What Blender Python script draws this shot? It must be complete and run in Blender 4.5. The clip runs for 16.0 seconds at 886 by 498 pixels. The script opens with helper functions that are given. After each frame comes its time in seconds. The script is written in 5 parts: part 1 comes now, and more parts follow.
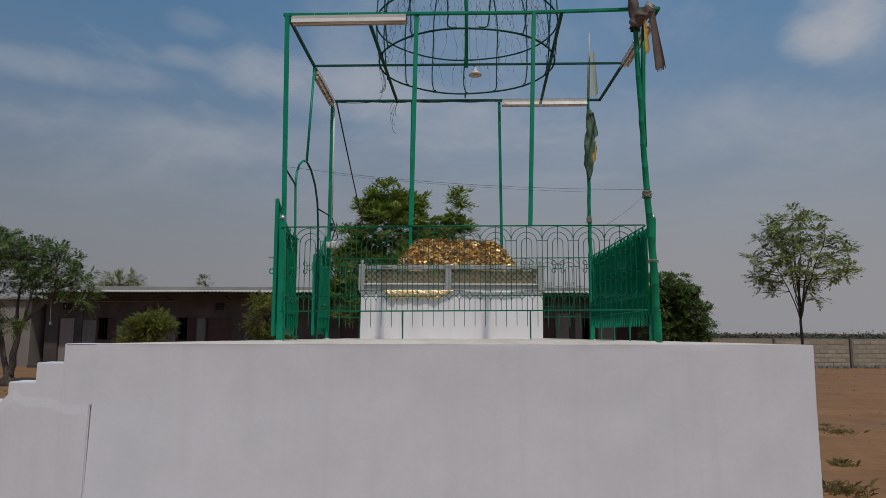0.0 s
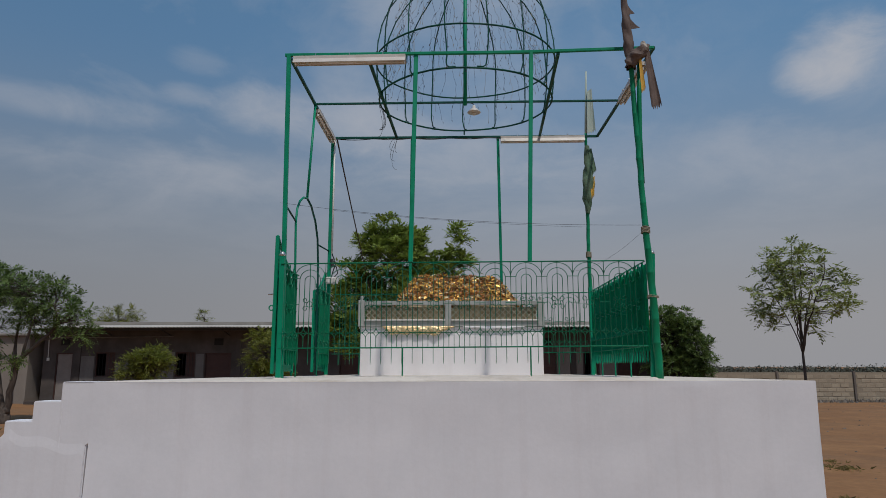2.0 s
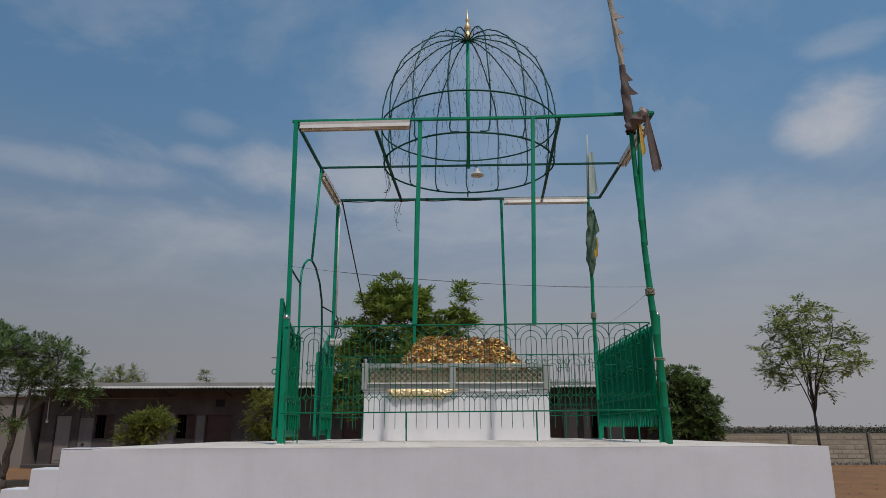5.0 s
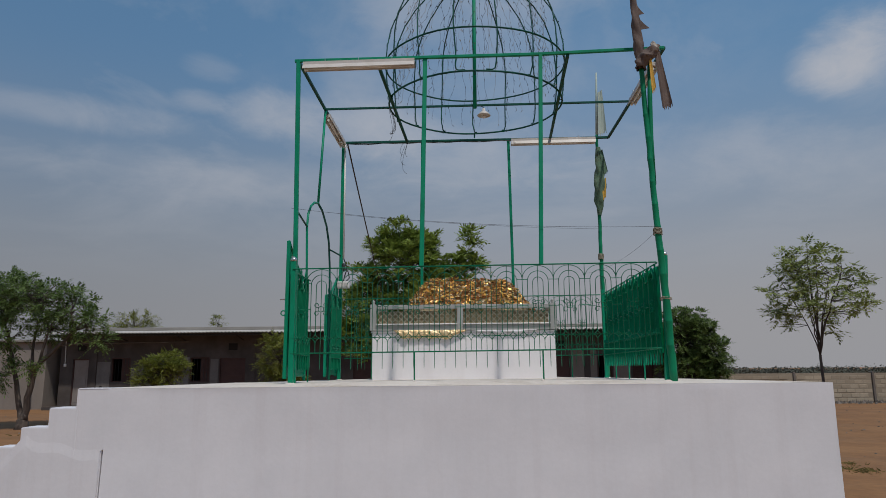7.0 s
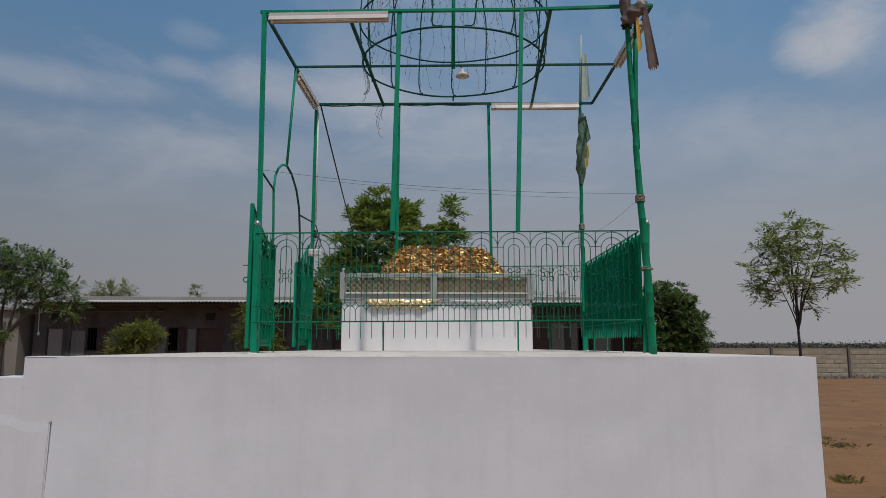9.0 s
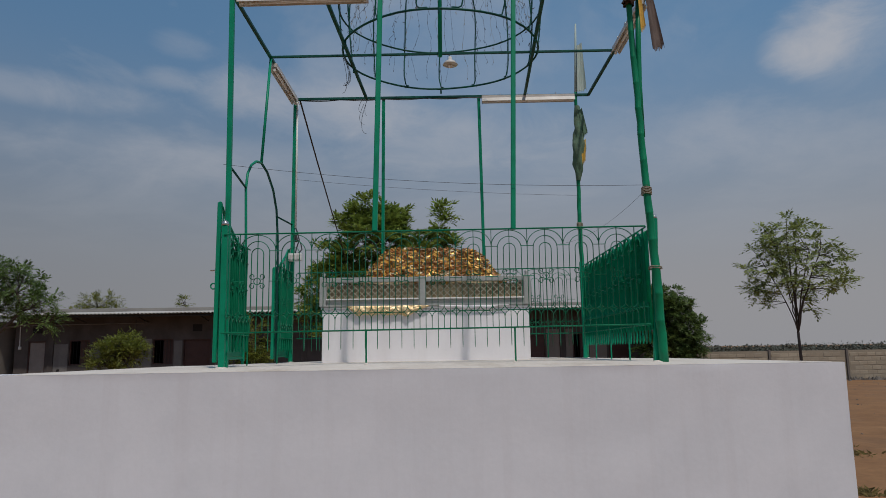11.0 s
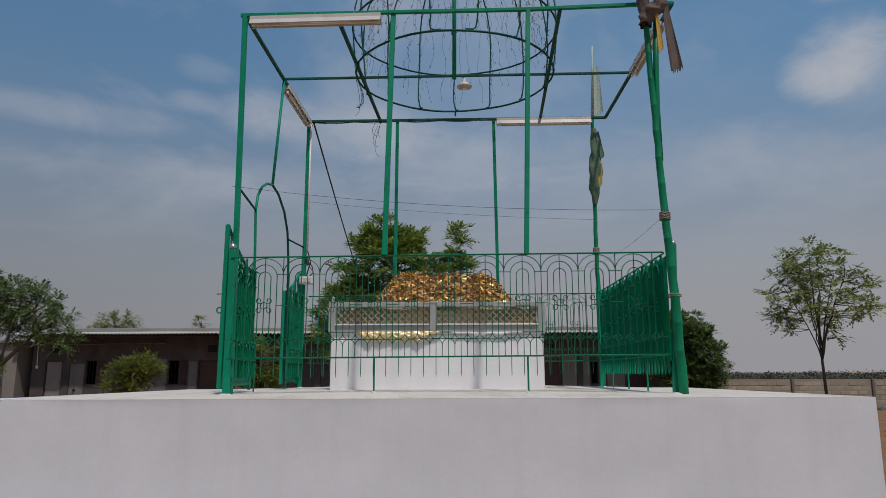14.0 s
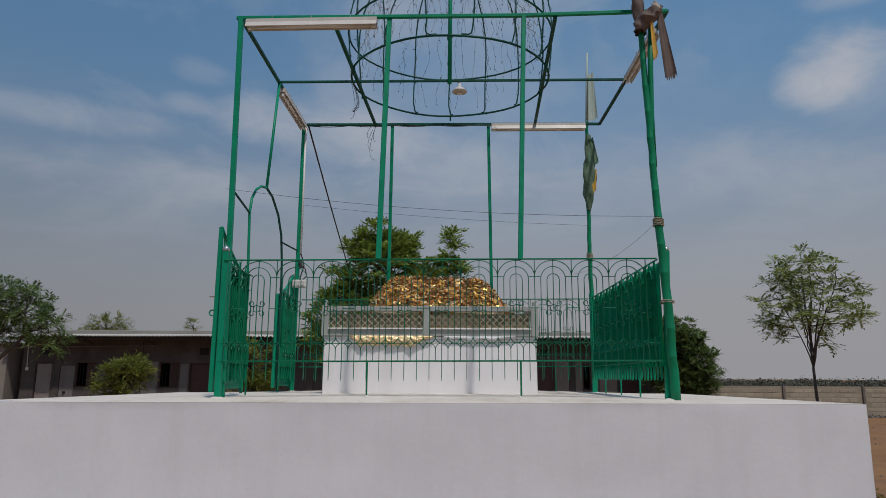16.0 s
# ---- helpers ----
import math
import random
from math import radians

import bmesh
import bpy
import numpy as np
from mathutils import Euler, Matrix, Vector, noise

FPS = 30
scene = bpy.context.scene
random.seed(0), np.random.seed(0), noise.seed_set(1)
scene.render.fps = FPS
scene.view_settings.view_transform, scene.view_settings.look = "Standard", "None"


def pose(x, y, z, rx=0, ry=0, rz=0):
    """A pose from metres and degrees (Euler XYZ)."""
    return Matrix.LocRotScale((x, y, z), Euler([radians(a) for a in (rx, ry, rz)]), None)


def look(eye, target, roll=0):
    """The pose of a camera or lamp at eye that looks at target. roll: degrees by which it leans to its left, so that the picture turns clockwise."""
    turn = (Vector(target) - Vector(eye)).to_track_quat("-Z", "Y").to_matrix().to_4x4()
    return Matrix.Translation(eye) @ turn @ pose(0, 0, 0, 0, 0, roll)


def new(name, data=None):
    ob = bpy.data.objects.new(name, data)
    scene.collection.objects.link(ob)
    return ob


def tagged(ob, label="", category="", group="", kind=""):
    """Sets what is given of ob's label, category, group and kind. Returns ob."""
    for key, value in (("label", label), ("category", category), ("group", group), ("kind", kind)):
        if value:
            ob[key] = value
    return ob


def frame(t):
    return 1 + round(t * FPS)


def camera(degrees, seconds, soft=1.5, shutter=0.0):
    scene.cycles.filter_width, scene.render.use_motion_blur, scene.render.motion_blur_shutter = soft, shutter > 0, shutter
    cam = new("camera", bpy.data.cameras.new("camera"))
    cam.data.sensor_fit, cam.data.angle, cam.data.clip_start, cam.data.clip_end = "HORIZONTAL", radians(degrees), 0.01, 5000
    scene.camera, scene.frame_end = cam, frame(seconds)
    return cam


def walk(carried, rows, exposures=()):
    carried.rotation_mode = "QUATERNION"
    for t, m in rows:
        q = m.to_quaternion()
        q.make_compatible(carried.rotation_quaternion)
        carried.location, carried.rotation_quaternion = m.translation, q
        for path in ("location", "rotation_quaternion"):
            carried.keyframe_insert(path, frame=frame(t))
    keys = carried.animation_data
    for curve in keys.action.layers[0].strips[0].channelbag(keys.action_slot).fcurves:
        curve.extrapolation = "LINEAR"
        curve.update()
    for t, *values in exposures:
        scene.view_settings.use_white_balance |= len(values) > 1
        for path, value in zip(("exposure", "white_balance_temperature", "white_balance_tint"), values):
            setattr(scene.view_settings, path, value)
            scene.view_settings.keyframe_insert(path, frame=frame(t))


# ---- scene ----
cam = camera(66.8, 16.0, soft=0.8)
PATH = [
    (0, (0.184, 0.337, 1.677), (0.153, 2.322, 1.923), 0.2),
    (0.5, (0.178, 0.339, 1.677), (0.148, 2.322, 1.939), 0.0),
    (1, (0.18, 0.34, 1.682), (0.14, 2.32, 1.962), 0.2),
    (1.5, (0.182, 0.324, 1.693), (0.136, 2.297, 2.017), 0.2),
    (2, (0.188, 0.319, 1.7), (0.157, 2.289, 2.045), 0.0),
    (2.5, (0.19, 0.311, 1.709), (0.166, 2.273, 2.099), 0.1),
    (3, (0.189, 0.304, 1.719), (0.157, 2.258, 2.144), 0.0),
    (3.5, (0.183, 0.301, 1.726), (0.142, 2.244, 2.197), -0.0),
    (5.8, (0.191, 0.295, 1.746), (0.146, 2.227, 2.261), -0.2),
    (6, (0.189, 0.298, 1.736), (0.137, 2.236, 2.23), -0.3),
    (6.5, (0.192, 0.317, 1.724), (0.128, 2.27, 2.151), -0.2),
    (7, (0.204, 0.33, 1.709), (0.136, 2.298, 2.063), -0.4),
    (7.5, (0.254, 0.353, 1.696), (0.185, 2.328, 2.005), -0.2),
    (8, (0.285, 0.424, 1.695), (0.236, 2.405, 1.964), 0.2),
    (8.2, (0.276, 0.474, 1.685), (0.253, 2.455, 1.961), 0.5),
    (10.3, (0.385, 1.069, 1.709), (0.354, 3.053, 1.963), -0.3),
    (10.5, (0.384, 1.142, 1.704), (0.364, 3.127, 1.951), -0.0),
    (11, (0.342, 1.294, 1.714), (0.344, 3.272, 2.01), -0.8),
    (11.5, (0.343, 1.394, 1.746), (0.349, 3.363, 2.094), -1.0),
    (12, (0.384, 1.446, 1.758), (0.377, 3.412, 2.127), 0.0),
    (12.5, (0.385, 1.454, 1.759), (0.371, 3.42, 2.127), -0.0),
    (13, (0.388, 1.457, 1.762), (0.353, 3.425, 2.117), -0.2),
    (13.5, (0.392, 1.447, 1.764), (0.34, 3.414, 2.123), -0.0),
    (14, (0.392, 1.446, 1.761), (0.344, 3.413, 2.123), -0.1),
    (14.5, (0.396, 1.454, 1.757), (0.35, 3.423, 2.103), -0.0),
    (15, (0.391, 1.457, 1.765), (0.363, 3.425, 2.125), 0.1),
    (15.5, (0.395, 1.453, 1.762), (0.367, 3.42, 2.123), 0.3),
    (16, (0.389, 1.444, 1.76), (0.36, 3.408, 2.135), 0.3),
]
walk(cam, [(t, look(eye, target, roll)) for t, eye, target, roll in PATH],
     exposures=[(0.0, -0.09), (1.0, -0.07), (1.5, -0.06), (2.0, 0.01), (3.5, 0.02), (6.5, 0.08), (7.5, 0.05), (8.0, 0.07), (10.5, -0.03), (11.0, -0.05), (11.5, -0.03), (12.0, 0.04), (13.0, 0.05), (16.0, 0.05)])

# ---- world, sun, exposure ----
SUN_EL, SUN_AZ = 61.0, 23.0      # sun stands behind the camera, a little to its right
s_el, s_az = radians(SUN_EL), radians(SUN_AZ)
to_sun = Vector((math.sin(s_az) * math.cos(s_el), -math.cos(s_az) * math.cos(s_el), math.sin(s_el)))
sun = new("sun", bpy.data.lights.new("sun", "SUN"))
sun.data.energy, sun.data.angle, sun.data.color = 2.0, radians(2.0), (1.0, 0.93, 0.84)
sun.matrix_world = look(to_sun * 50, (0, 0, 0))
scene.view_settings.exposure = 0.0


def node(tree, kind, **values):
    n = tree.nodes.new(kind)
    for key, v in values.items():
        n.inputs[key.replace("_", " ")].default_value = v
    return n


def build_world():
    w = bpy.data.worlds.new("sky")
    scene.world = w
    w.use_nodes = True
    t = w.node_tree
    t.nodes.clear()
    out = t.nodes.new("ShaderNodeOutputWorld")
    bg = t.nodes.new("ShaderNodeBackground")
    bg.inputs["Strength"].default_value = 0.085
    sky = t.nodes.new("ShaderNodeTexSky")
    sky.sky_type, sky.sun_disc = "NISHITA", False
    sky.sun_elevation, sky.sun_rotation = s_el, radians(180 - SUN_AZ)
    sky.dust_density, sky.air_density = 1.6, 1.2
    co = t.nodes.new("ShaderNodeTexCoord")
    sep = t.nodes.new("ShaderNodeSeparateXYZ")
    t.links.new(co.outputs["Generated"], sep.inputs[0])

    def mth(op, a, b=None, clamp=False):
        m = t.nodes.new("ShaderNodeMath")
        m.operation, m.use_clamp = op, clamp
        for i, v in enumerate((a, b)):
            if v is None:
                continue
            if isinstance(v, (int, float)):
                m.inputs[i].default_value = v
            else:
                t.links.new(v, m.inputs[i])
        return m.outputs[0]

    def mix(f, a, b):
        m = t.nodes.new("ShaderNodeMix")
        m.data_type = "RGBA"
        for sock, v in ((m.inputs[0], f), (m.inputs[6], a), (m.inputs[7], b)):
            if isinstance(v, (tuple, float)):
                sock.default_value = v
            else:
                t.links.new(v, sock)
        return m.outputs[2]

    z = mth("MAXIMUM", sep.outputs[2], 0.0)
    # haze that thickens towards the horizon
    hz = t.nodes.new("ShaderNodeMapRange")
    hz.interpolation_type = "SMOOTHSTEP"
    hz.inputs[1].default_value, hz.inputs[2].default_value = 0.05, 0.46
    hz.inputs[3].default_value, hz.inputs[4].default_value = 1.0, 0.0
    t.links.new(z, hz.inputs[0])
    haze = hz.outputs[0]
    deep = mix(0.62, sky.outputs[0], SKY_BLUE)
    # the side towards the sun is the brighter one
    lr = t.nodes.new("ShaderNodeMapRange")
    lr.interpolation_type = "SMOOTHSTEP"
    lr.inputs[1].default_value, lr.inputs[2].default_value = -0.65, 0.25
    t.links.new(sep.outputs[0], lr.inputs[0])
    deep = mix(lr.outputs[0], mix(0.2, deep, (0.2, 0.5, 1.2, 1)), deep)
    hazed = mix(mth("MULTIPLY", haze, 0.95), deep, mix(lr.outputs[0], SKY_HAZE_FAR, SKY_HAZE))
    # cloud layer seen in perspective
    depth = mth("ADD", z, 0.16)
    comb = t.nodes.new("ShaderNodeCombineXYZ")
    t.links.new(mth("DIVIDE", sep.outputs[0], depth), comb.inputs[0])
    t.links.new(mth("DIVIDE", sep.outputs[1], depth), comb.inputs[1])
    big = node(t, "ShaderNodeTexNoise", Scale=1.1, Detail=9.0, Roughness=0.58, Distortion=0.4)
    t.links.new(comb.outputs[0], big.inputs["Vector"])
    cov = t.nodes.new("ShaderNodeMapRange")
    cov.inputs[1].default_value, cov.inputs[2].default_value, cov.inputs[4].default_value = 0.47, 0.80, 0.75
    t.links.new(big.outputs[0], cov.inputs[0])
    thin = t.nodes.new("ShaderNodeMapRange")
    thin.interpolation_type = "SMOOTHSTEP"
    thin.inputs[1].default_value, thin.inputs[2].default_value = 0.10, 0.34
    t.links.new(z, thin.inputs[0])
    layer = mix(mth("MULTIPLY", cov.outputs[0], thin.outputs[0]), hazed, SKY_CLOUD)

    # a few single clouds: direction, size, strength
    last = layer
    wob = node(t, "ShaderNodeTexNoise", Scale=9.0, Detail=9.0, Roughness=0.66, Distortion=0.5)
    flat = t.nodes.new("ShaderNodeMapping")
    flat.inputs["Scale"].default_value = (1.0, 1.0, 1.9)
    t.links.new(co.outputs["Generated"], flat.inputs[0])
    t.links.new(flat.outputs[0], wob.inputs["Vector"])
    for (az, el), (w_az, w_el), power in CLOUDS:
        d = Vector((math.sin(radians(az)) * math.cos(radians(el)), math.cos(radians(az)) * math.cos(radians(el)), math.sin(radians(el))))
        dx = mth("DIVIDE", mth("SUBTRACT", sep.outputs[0], d.x), math.sin(radians(w_az)))
        dz = mth("DIVIDE", mth("SUBTRACT", sep.outputs[2], d.z), math.sin(radians(w_el)))
        r2 = mth("ADD", mth("MULTIPLY", dx, dx), mth("MULTIPLY", dz, dz))
        r2 = mth("ADD", r2, mth("MULTIPLY", mth("SUBTRACT", wob.outputs[0], 0.5), 3.0))
        soft = t.nodes.new("ShaderNodeMapRange")
        soft.interpolation_type = "SMOOTHSTEP"
        soft.inputs[1].default_value, soft.inputs[2].default_value = 1.9, -0.9
        soft.inputs[3].default_value, soft.inputs[4].default_value = 0.0, power
        t.links.new(r2, soft.inputs[0])
        north = mth("GREATER_THAN", sep.outputs[1], 0.0)
        last = mix(mth("MULTIPLY", soft.outputs[0], north), last, SKY_CLOUD)
    t.links.new(last, bg.inputs[0])
    t.links.new(bg.outputs[0], out.inputs[0])


SKY_BLUE = (1.12, 2.7, 4.75, 1)
SKY_HAZE = (3.5, 3.45, 3.6, 1)
SKY_HAZE_FAR = (2.68, 2.72, 2.9, 1)
SKY_CLOUD = (5.3, 5.3, 5.6, 1)
# direction (azimuth, elevation), half size, strength
CLOUDS = [((30.6, 22.4), (2.6, 2.5), 0.75), ((32.6, 21.6), (3.0, 2.6), 0.4), ((33, 27.5), (2.4, 0.9), 0.35), ((-31, 19.2), (6.5, 1.1), 0.36), ((-22.8, 21.4), (1.7, 0.8), 0.34),
          ((-22, 24.0), (1.8, 0.9), 0.2), ((-16.6, 20.8), (3.6, 1.7), 0.5), ((-7.5, 20.0), (5, 2.0), 0.42), ((0.5, 17.8), (9, 2.6), 0.42),
          ((7.6, 31.3), (5, 2.4), 0.34), ((-6.5, 30.2), (3, 2.6), 0.30), ((4, 24), (18, 5), 0.14), ((17, 16.5), (11, 2.6), 0.28), ((-20, 15.5), (12, 1.8), 0.25)]
build_world()


# ---- materials ----
def surface(name, c1, c2, rough=0.8, scale=3.0, bump=0.2, metal=0.0, fine=60.0, stretch=(1, 1, 1), vary=0.0, stain=None, spec=0.5, grain_amp=0.14):
    """Two-scale procedural surface: blotches of c1 and c2, fine grain, bump; vary: spread between pieces; stain: (colour, scale, amount, stretch)."""
    m = bpy.data.materials.new(name)
    m.use_nodes = True
    t = m.node_tree
    b = t.nodes["Principled BSDF"]
    b.inputs["Metallic"].default_value = metal
    b.inputs["Specular IOR Level"].default_value = spec
    co = t.nodes.new("ShaderNodeTexCoord")
    geo = t.nodes.new("ShaderNodeNewGeometry")
    mp = t.nodes.new("ShaderNodeMapping")
    mp.inputs["Scale"].default_value = stretch
    t.links.new(geo.outputs["Position"], mp.inputs[0])
    n1 = node(t, "ShaderNodeTexNoise", Scale=scale, Detail=6.0, Roughness=0.6)
    n2 = node(t, "ShaderNodeTexNoise", Scale=fine, Detail=4.0, Roughness=0.6)
    t.links.new(mp.outputs[0], n1.inputs["Vector"])
    t.links.new(geo.outputs["Position"], n2.inputs["Vector"])
    r = t.nodes.new("ShaderNodeMapRange")
    r.inputs[1].default_value, r.inputs[2].default_value = 0.32, 0.68
    t.links.new(n1.outputs[0], r.inputs[0])
    mx = t.nodes.new("ShaderNodeMix")
    mx.data_type = "RGBA"
    mx.inputs[6].default_value, mx.inputs[7].default_value = (*c1, 1), (*c2, 1)
    t.links.new(r.outputs[0], mx.inputs[0])
    col = mx.outputs[2]
    if stain:
        sc, ss, amount, sst = stain
        mp2 = t.nodes.new("ShaderNodeMapping")
        mp2.inputs["Scale"].default_value = sst
        t.links.new(geo.outputs["Position"], mp2.inputs[0])
        n3 = node(t, "ShaderNodeTexNoise", Scale=ss, Detail=5.0, Roughness=0.65)
        t.links.new(mp2.outputs[0], n3.inputs["Vector"])
        r3 = t.nodes.new("ShaderNodeMapRange")
        r3.inputs[1].default_value, r3.inputs[2].default_value, r3.inputs[4].default_value = 0.5, 0.78, amount
        t.links.new(n3.outputs[0], r3.inputs[0])
        m3 = t.nodes.new("ShaderNodeMix")
        m3.data_type = "RGBA"
        m3.inputs[7].default_value = (*sc, 1)
        t.links.new(col, m3.inputs[6])
        t.links.new(r3.outputs[0], m3.inputs[0])
        col = m3.outputs[2]
    hsv = t.nodes.new("ShaderNodeHueSaturation")
    grain = t.nodes.new("ShaderNodeMapRange")
    grain.inputs[3].default_value, grain.inputs[4].default_value = 1 - grain_amp, 1 + grain_amp
    t.links.new(n2.outputs[0], grain.inputs[0])
    val = grain.outputs[0]
    if vary:
        info = t.nodes.new("ShaderNodeObjectInfo")
        add = t.nodes.new("ShaderNodeMath")
        add.operation = "ADD"
        t.links.new(info.outputs["Random"], add.inputs[0])
        t.links.new(geo.outputs["Random Per Island"], add.inputs[1])
        fr = t.nodes.new("ShaderNodeMath")
        fr.operation = "FRACT"
        t.links.new(add.outputs[0], fr.inputs[0])
        vr = t.nodes.new("ShaderNodeMapRange")
        vr.inputs[3].default_value, vr.inputs[4].default_value = 1 - vary, 1 + vary
        t.links.new(fr.outputs[0], vr.inputs[0])
        mul = t.nodes.new("ShaderNodeMath")
        mul.operation = "MULTIPLY"
        t.links.new(val, mul.inputs[0])
        t.links.new(vr.outputs[0], mul.inputs[1])
        val = mul.outputs[0]
    t.links.new(val, hsv.inputs["Value"])
    t.links.new(col, hsv.inputs["Color"])
    t.links.new(hsv.outputs[0], b.inputs["Base Color"])
    rr = t.nodes.new("ShaderNodeMapRange")
    rr.inputs[3].default_value, rr.inputs[4].default_value = max(rough - 0.1, 0.05), min(rough + 0.1, 1)
    t.links.new(n1.outputs[0], rr.inputs[0])
    t.links.new(rr.outputs[0], b.inputs["Roughness"])
    if bump:
        bp = node(t, "ShaderNodeBump", Strength=bump, Distance=0.01)
        sm = t.nodes.new("ShaderNodeMath")
        sm.operation = "ADD"
        t.links.new(n1.outputs[0], sm.inputs[0])
        t.links.new(n2.outputs[0], sm.inputs[1])
        t.links.new(sm.outputs[0], bp.inputs["Height"])
        t.links.new(bp.outputs[0], b.inputs["Normal"])
    return m


def leafy(name, c1, c2, vary=0.35):
    m = surface(name, c1, c2, 0.55, 1.5, 0.0, fine=25.0, vary=vary, spec=0.35)
    t = m.node_tree
    b = t.nodes["Principled BSDF"]
    tr = t.nodes.new("ShaderNodeBsdfTranslucent")
    ad = t.nodes.new("ShaderNodeMixShader")
    ad.inputs[0].default_value = 0.42
    t.links.new(b.inputs["Base Color"].links[0].from_socket, tr.inputs["Color"])
    t.links.new(b.outputs[0], ad.inputs[1])
    t.links.new(tr.outputs[0], ad.inputs[2])
    t.links.new(ad.outputs[0], t.nodes["Material Output"].inputs[0])
    return m


M_white = surface("limewash", (0.685, 0.695, 0.74), (0.75, 0.755, 0.80), 0.92, 1.6, 0.10, fine=24, grain_amp=0.035, stain=((0.58, 0.55, 0.575), 3.2, 0.42, (1, 1, 0.03)), spec=0.2)
M_top = surface("limewash_top", (0.64, 0.575, 0.52), (0.74, 0.685, 0.63), 0.92, 2.0, 0.15, fine=30, grain_amp=0.12, stain=((0.40, 0.33, 0.26), 2.4, 0.7, (1, 1, 1)), spec=0.2)
M_tomb = surface("tomb_whitewash", (0.86, 0.85, 0.88), (0.80, 0.785, 0.82), 0.88, 3.0, 0.05, fine=50, grain_amp=0.03, stain=((0.62, 0.58, 0.58), 3.0, 0.4, (1, 1, 0.1)), spec=0.2)
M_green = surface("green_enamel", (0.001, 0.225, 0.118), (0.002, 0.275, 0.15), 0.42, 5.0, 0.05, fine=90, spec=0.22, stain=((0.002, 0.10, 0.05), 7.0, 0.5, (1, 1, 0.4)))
# darker copy of the enamel for the railings that look less lit
M_bar = surface("green_enamel_bars_dark", (0.001, 0.14, 0.07), (0.002, 0.185, 0.092), 0.45, 6.0, 0.03, fine=90, spec=0.2)
# darker copy of the enamel; shade on beams and dome rods put into colour
M_gdark = surface("green_enamel_shaded", (0.002, 0.045, 0.038), (0.003, 0.10, 0.072), 0.5, 4.0, 0.06, fine=90, spec=0.25)
# backing colour raised above the enamel so its unlit side reads as lit
M_sheet = surface("green_backing_bright", (0.002, 0.40, 0.20), (0.003, 0.47, 0.24), 0.45, 4.0, 0.05, fine=80, spec=0.22, stain=((0.002, 0.30, 0.15), 5.0, 0.4, (1, 1, 0.5)))
shp = M_sheet.node_tree
thru = shp.nodes.new("ShaderNodeBsdfTranslucent")
blend = shp.nodes.new("ShaderNodeMixShader")
blend.inputs[0].default_value = 0.55
shp.links.new(shp.nodes["Principled BSDF"].inputs["Base Color"].links[0].from_socket, thru.inputs["Color"])
shp.links.new(shp.nodes["Principled BSDF"].outputs[0], blend.inputs[1])
shp.links.new(thru.outputs[0], blend.inputs[2])
shp.links.new(blend.outputs[0], shp.nodes["Material Output"].inputs[0])
M_marble = surface("grey_marble", (0.32, 0.335, 0.325), (0.42, 0.43, 0.415), 0.45, 4.0, 0.08, fine=70, stain=((0.34, 0.33, 0.31), 5.0, 0.4, (1, 1, 1)))
# ledge paler than the grey marble: the sun it catches is in the colour
M_ledge = surface("sunlit_marble", (0.78, 0.77, 0.76), (0.85, 0.84, 0.83), 0.5, 5.0, 0.05)
M_lattice = surface("lattice_cream", (0.44, 0.40, 0.29), (0.54, 0.50, 0.38), 0.5, 10.0, 0.1)
M_inner = surface("dried_offerings", (0.28, 0.20, 0.11), (0.55, 0.44, 0.27), 0.8, 22.0, 0.5, fine=80)
M_gold = surface("gold_foil", (0.95, 0.60, 0.16), (0.80, 0.42, 0.085), 0.3, 9.0, 0.1, metal=0.35, fine=70, vary=0.5)
M_rust = surface("tarnished_tinsel", (0.27, 0.095, 0.022), (0.48, 0.21, 0.055), 0.5, 9.0, 0.1, metal=0.15, fine=70, vary=0.5)
M_cream = surface("pale_tinsel", (0.75, 0.66, 0.45), (0.62, 0.50, 0.30), 0.5, 9.0, 0.1, metal=0.0, fine=70, vary=0.3)
M_goldcloth = surface("gold_cloth", (0.86, 0.68, 0.42), (0.72, 0.50, 0.24), 0.38, 14.0, 0.4, metal=0.45, fine=60)
M_bamboo = surface("green_bamboo", (0.001, 0.185, 0.085), (0.003, 0.235, 0.11), 0.4, 3.0, 0.08, fine=60, spec=0.25, stain=((0.004, 0.10, 0.05), 6.0, 0.5, (1, 1, 0.3)))
M_rope = surface("old_rope", (0.22, 0.20, 0.15), (0.32, 0.29, 0.22), 0.9, 30.0, 0.5)
M_brown = surface("faded_brown_cloth", (0.10, 0.072, 0.064), (0.165, 0.125, 0.11), 0.9, 7.0, 0.4, fine=120)
M_pale = surface("faded_pale_cloth", (0.36, 0.32, 0.28), (0.46, 0.42, 0.37), 0.9, 7.0, 0.4, fine=120)
M_yellow = surface("yellow_cloth", (0.55, 0.32, 0.04), (0.65, 0.42, 0.09), 0.85, 9.0, 0.4, fine=100)
M_gcloth = surface("faded_green_cloth", (0.06, 0.14, 0.09), (0.13, 0.19, 0.13), 0.9, 8.0, 0.4, fine=110)
M_palegreen = surface("bleached_green_cloth", (0.36, 0.46, 0.42), (0.45, 0.52, 0.48), 0.9, 7.0, 0.3, fine=100)
M_tubehouse = surface("tube_light_housing", (0.62, 0.60, 0.58), (0.52, 0.49, 0.45), 0.45, 5.0, 0.05)
M_tube = surface("fluorescent_tube_off", (0.80, 0.78, 0.76), (0.74, 0.72, 0.70), 0.2, 5.0, 0.0)
M_wire = surface("black_wire", (0.015, 0.017, 0.018), (0.03, 0.03, 0.03), 0.6, 10.0, 0.0)
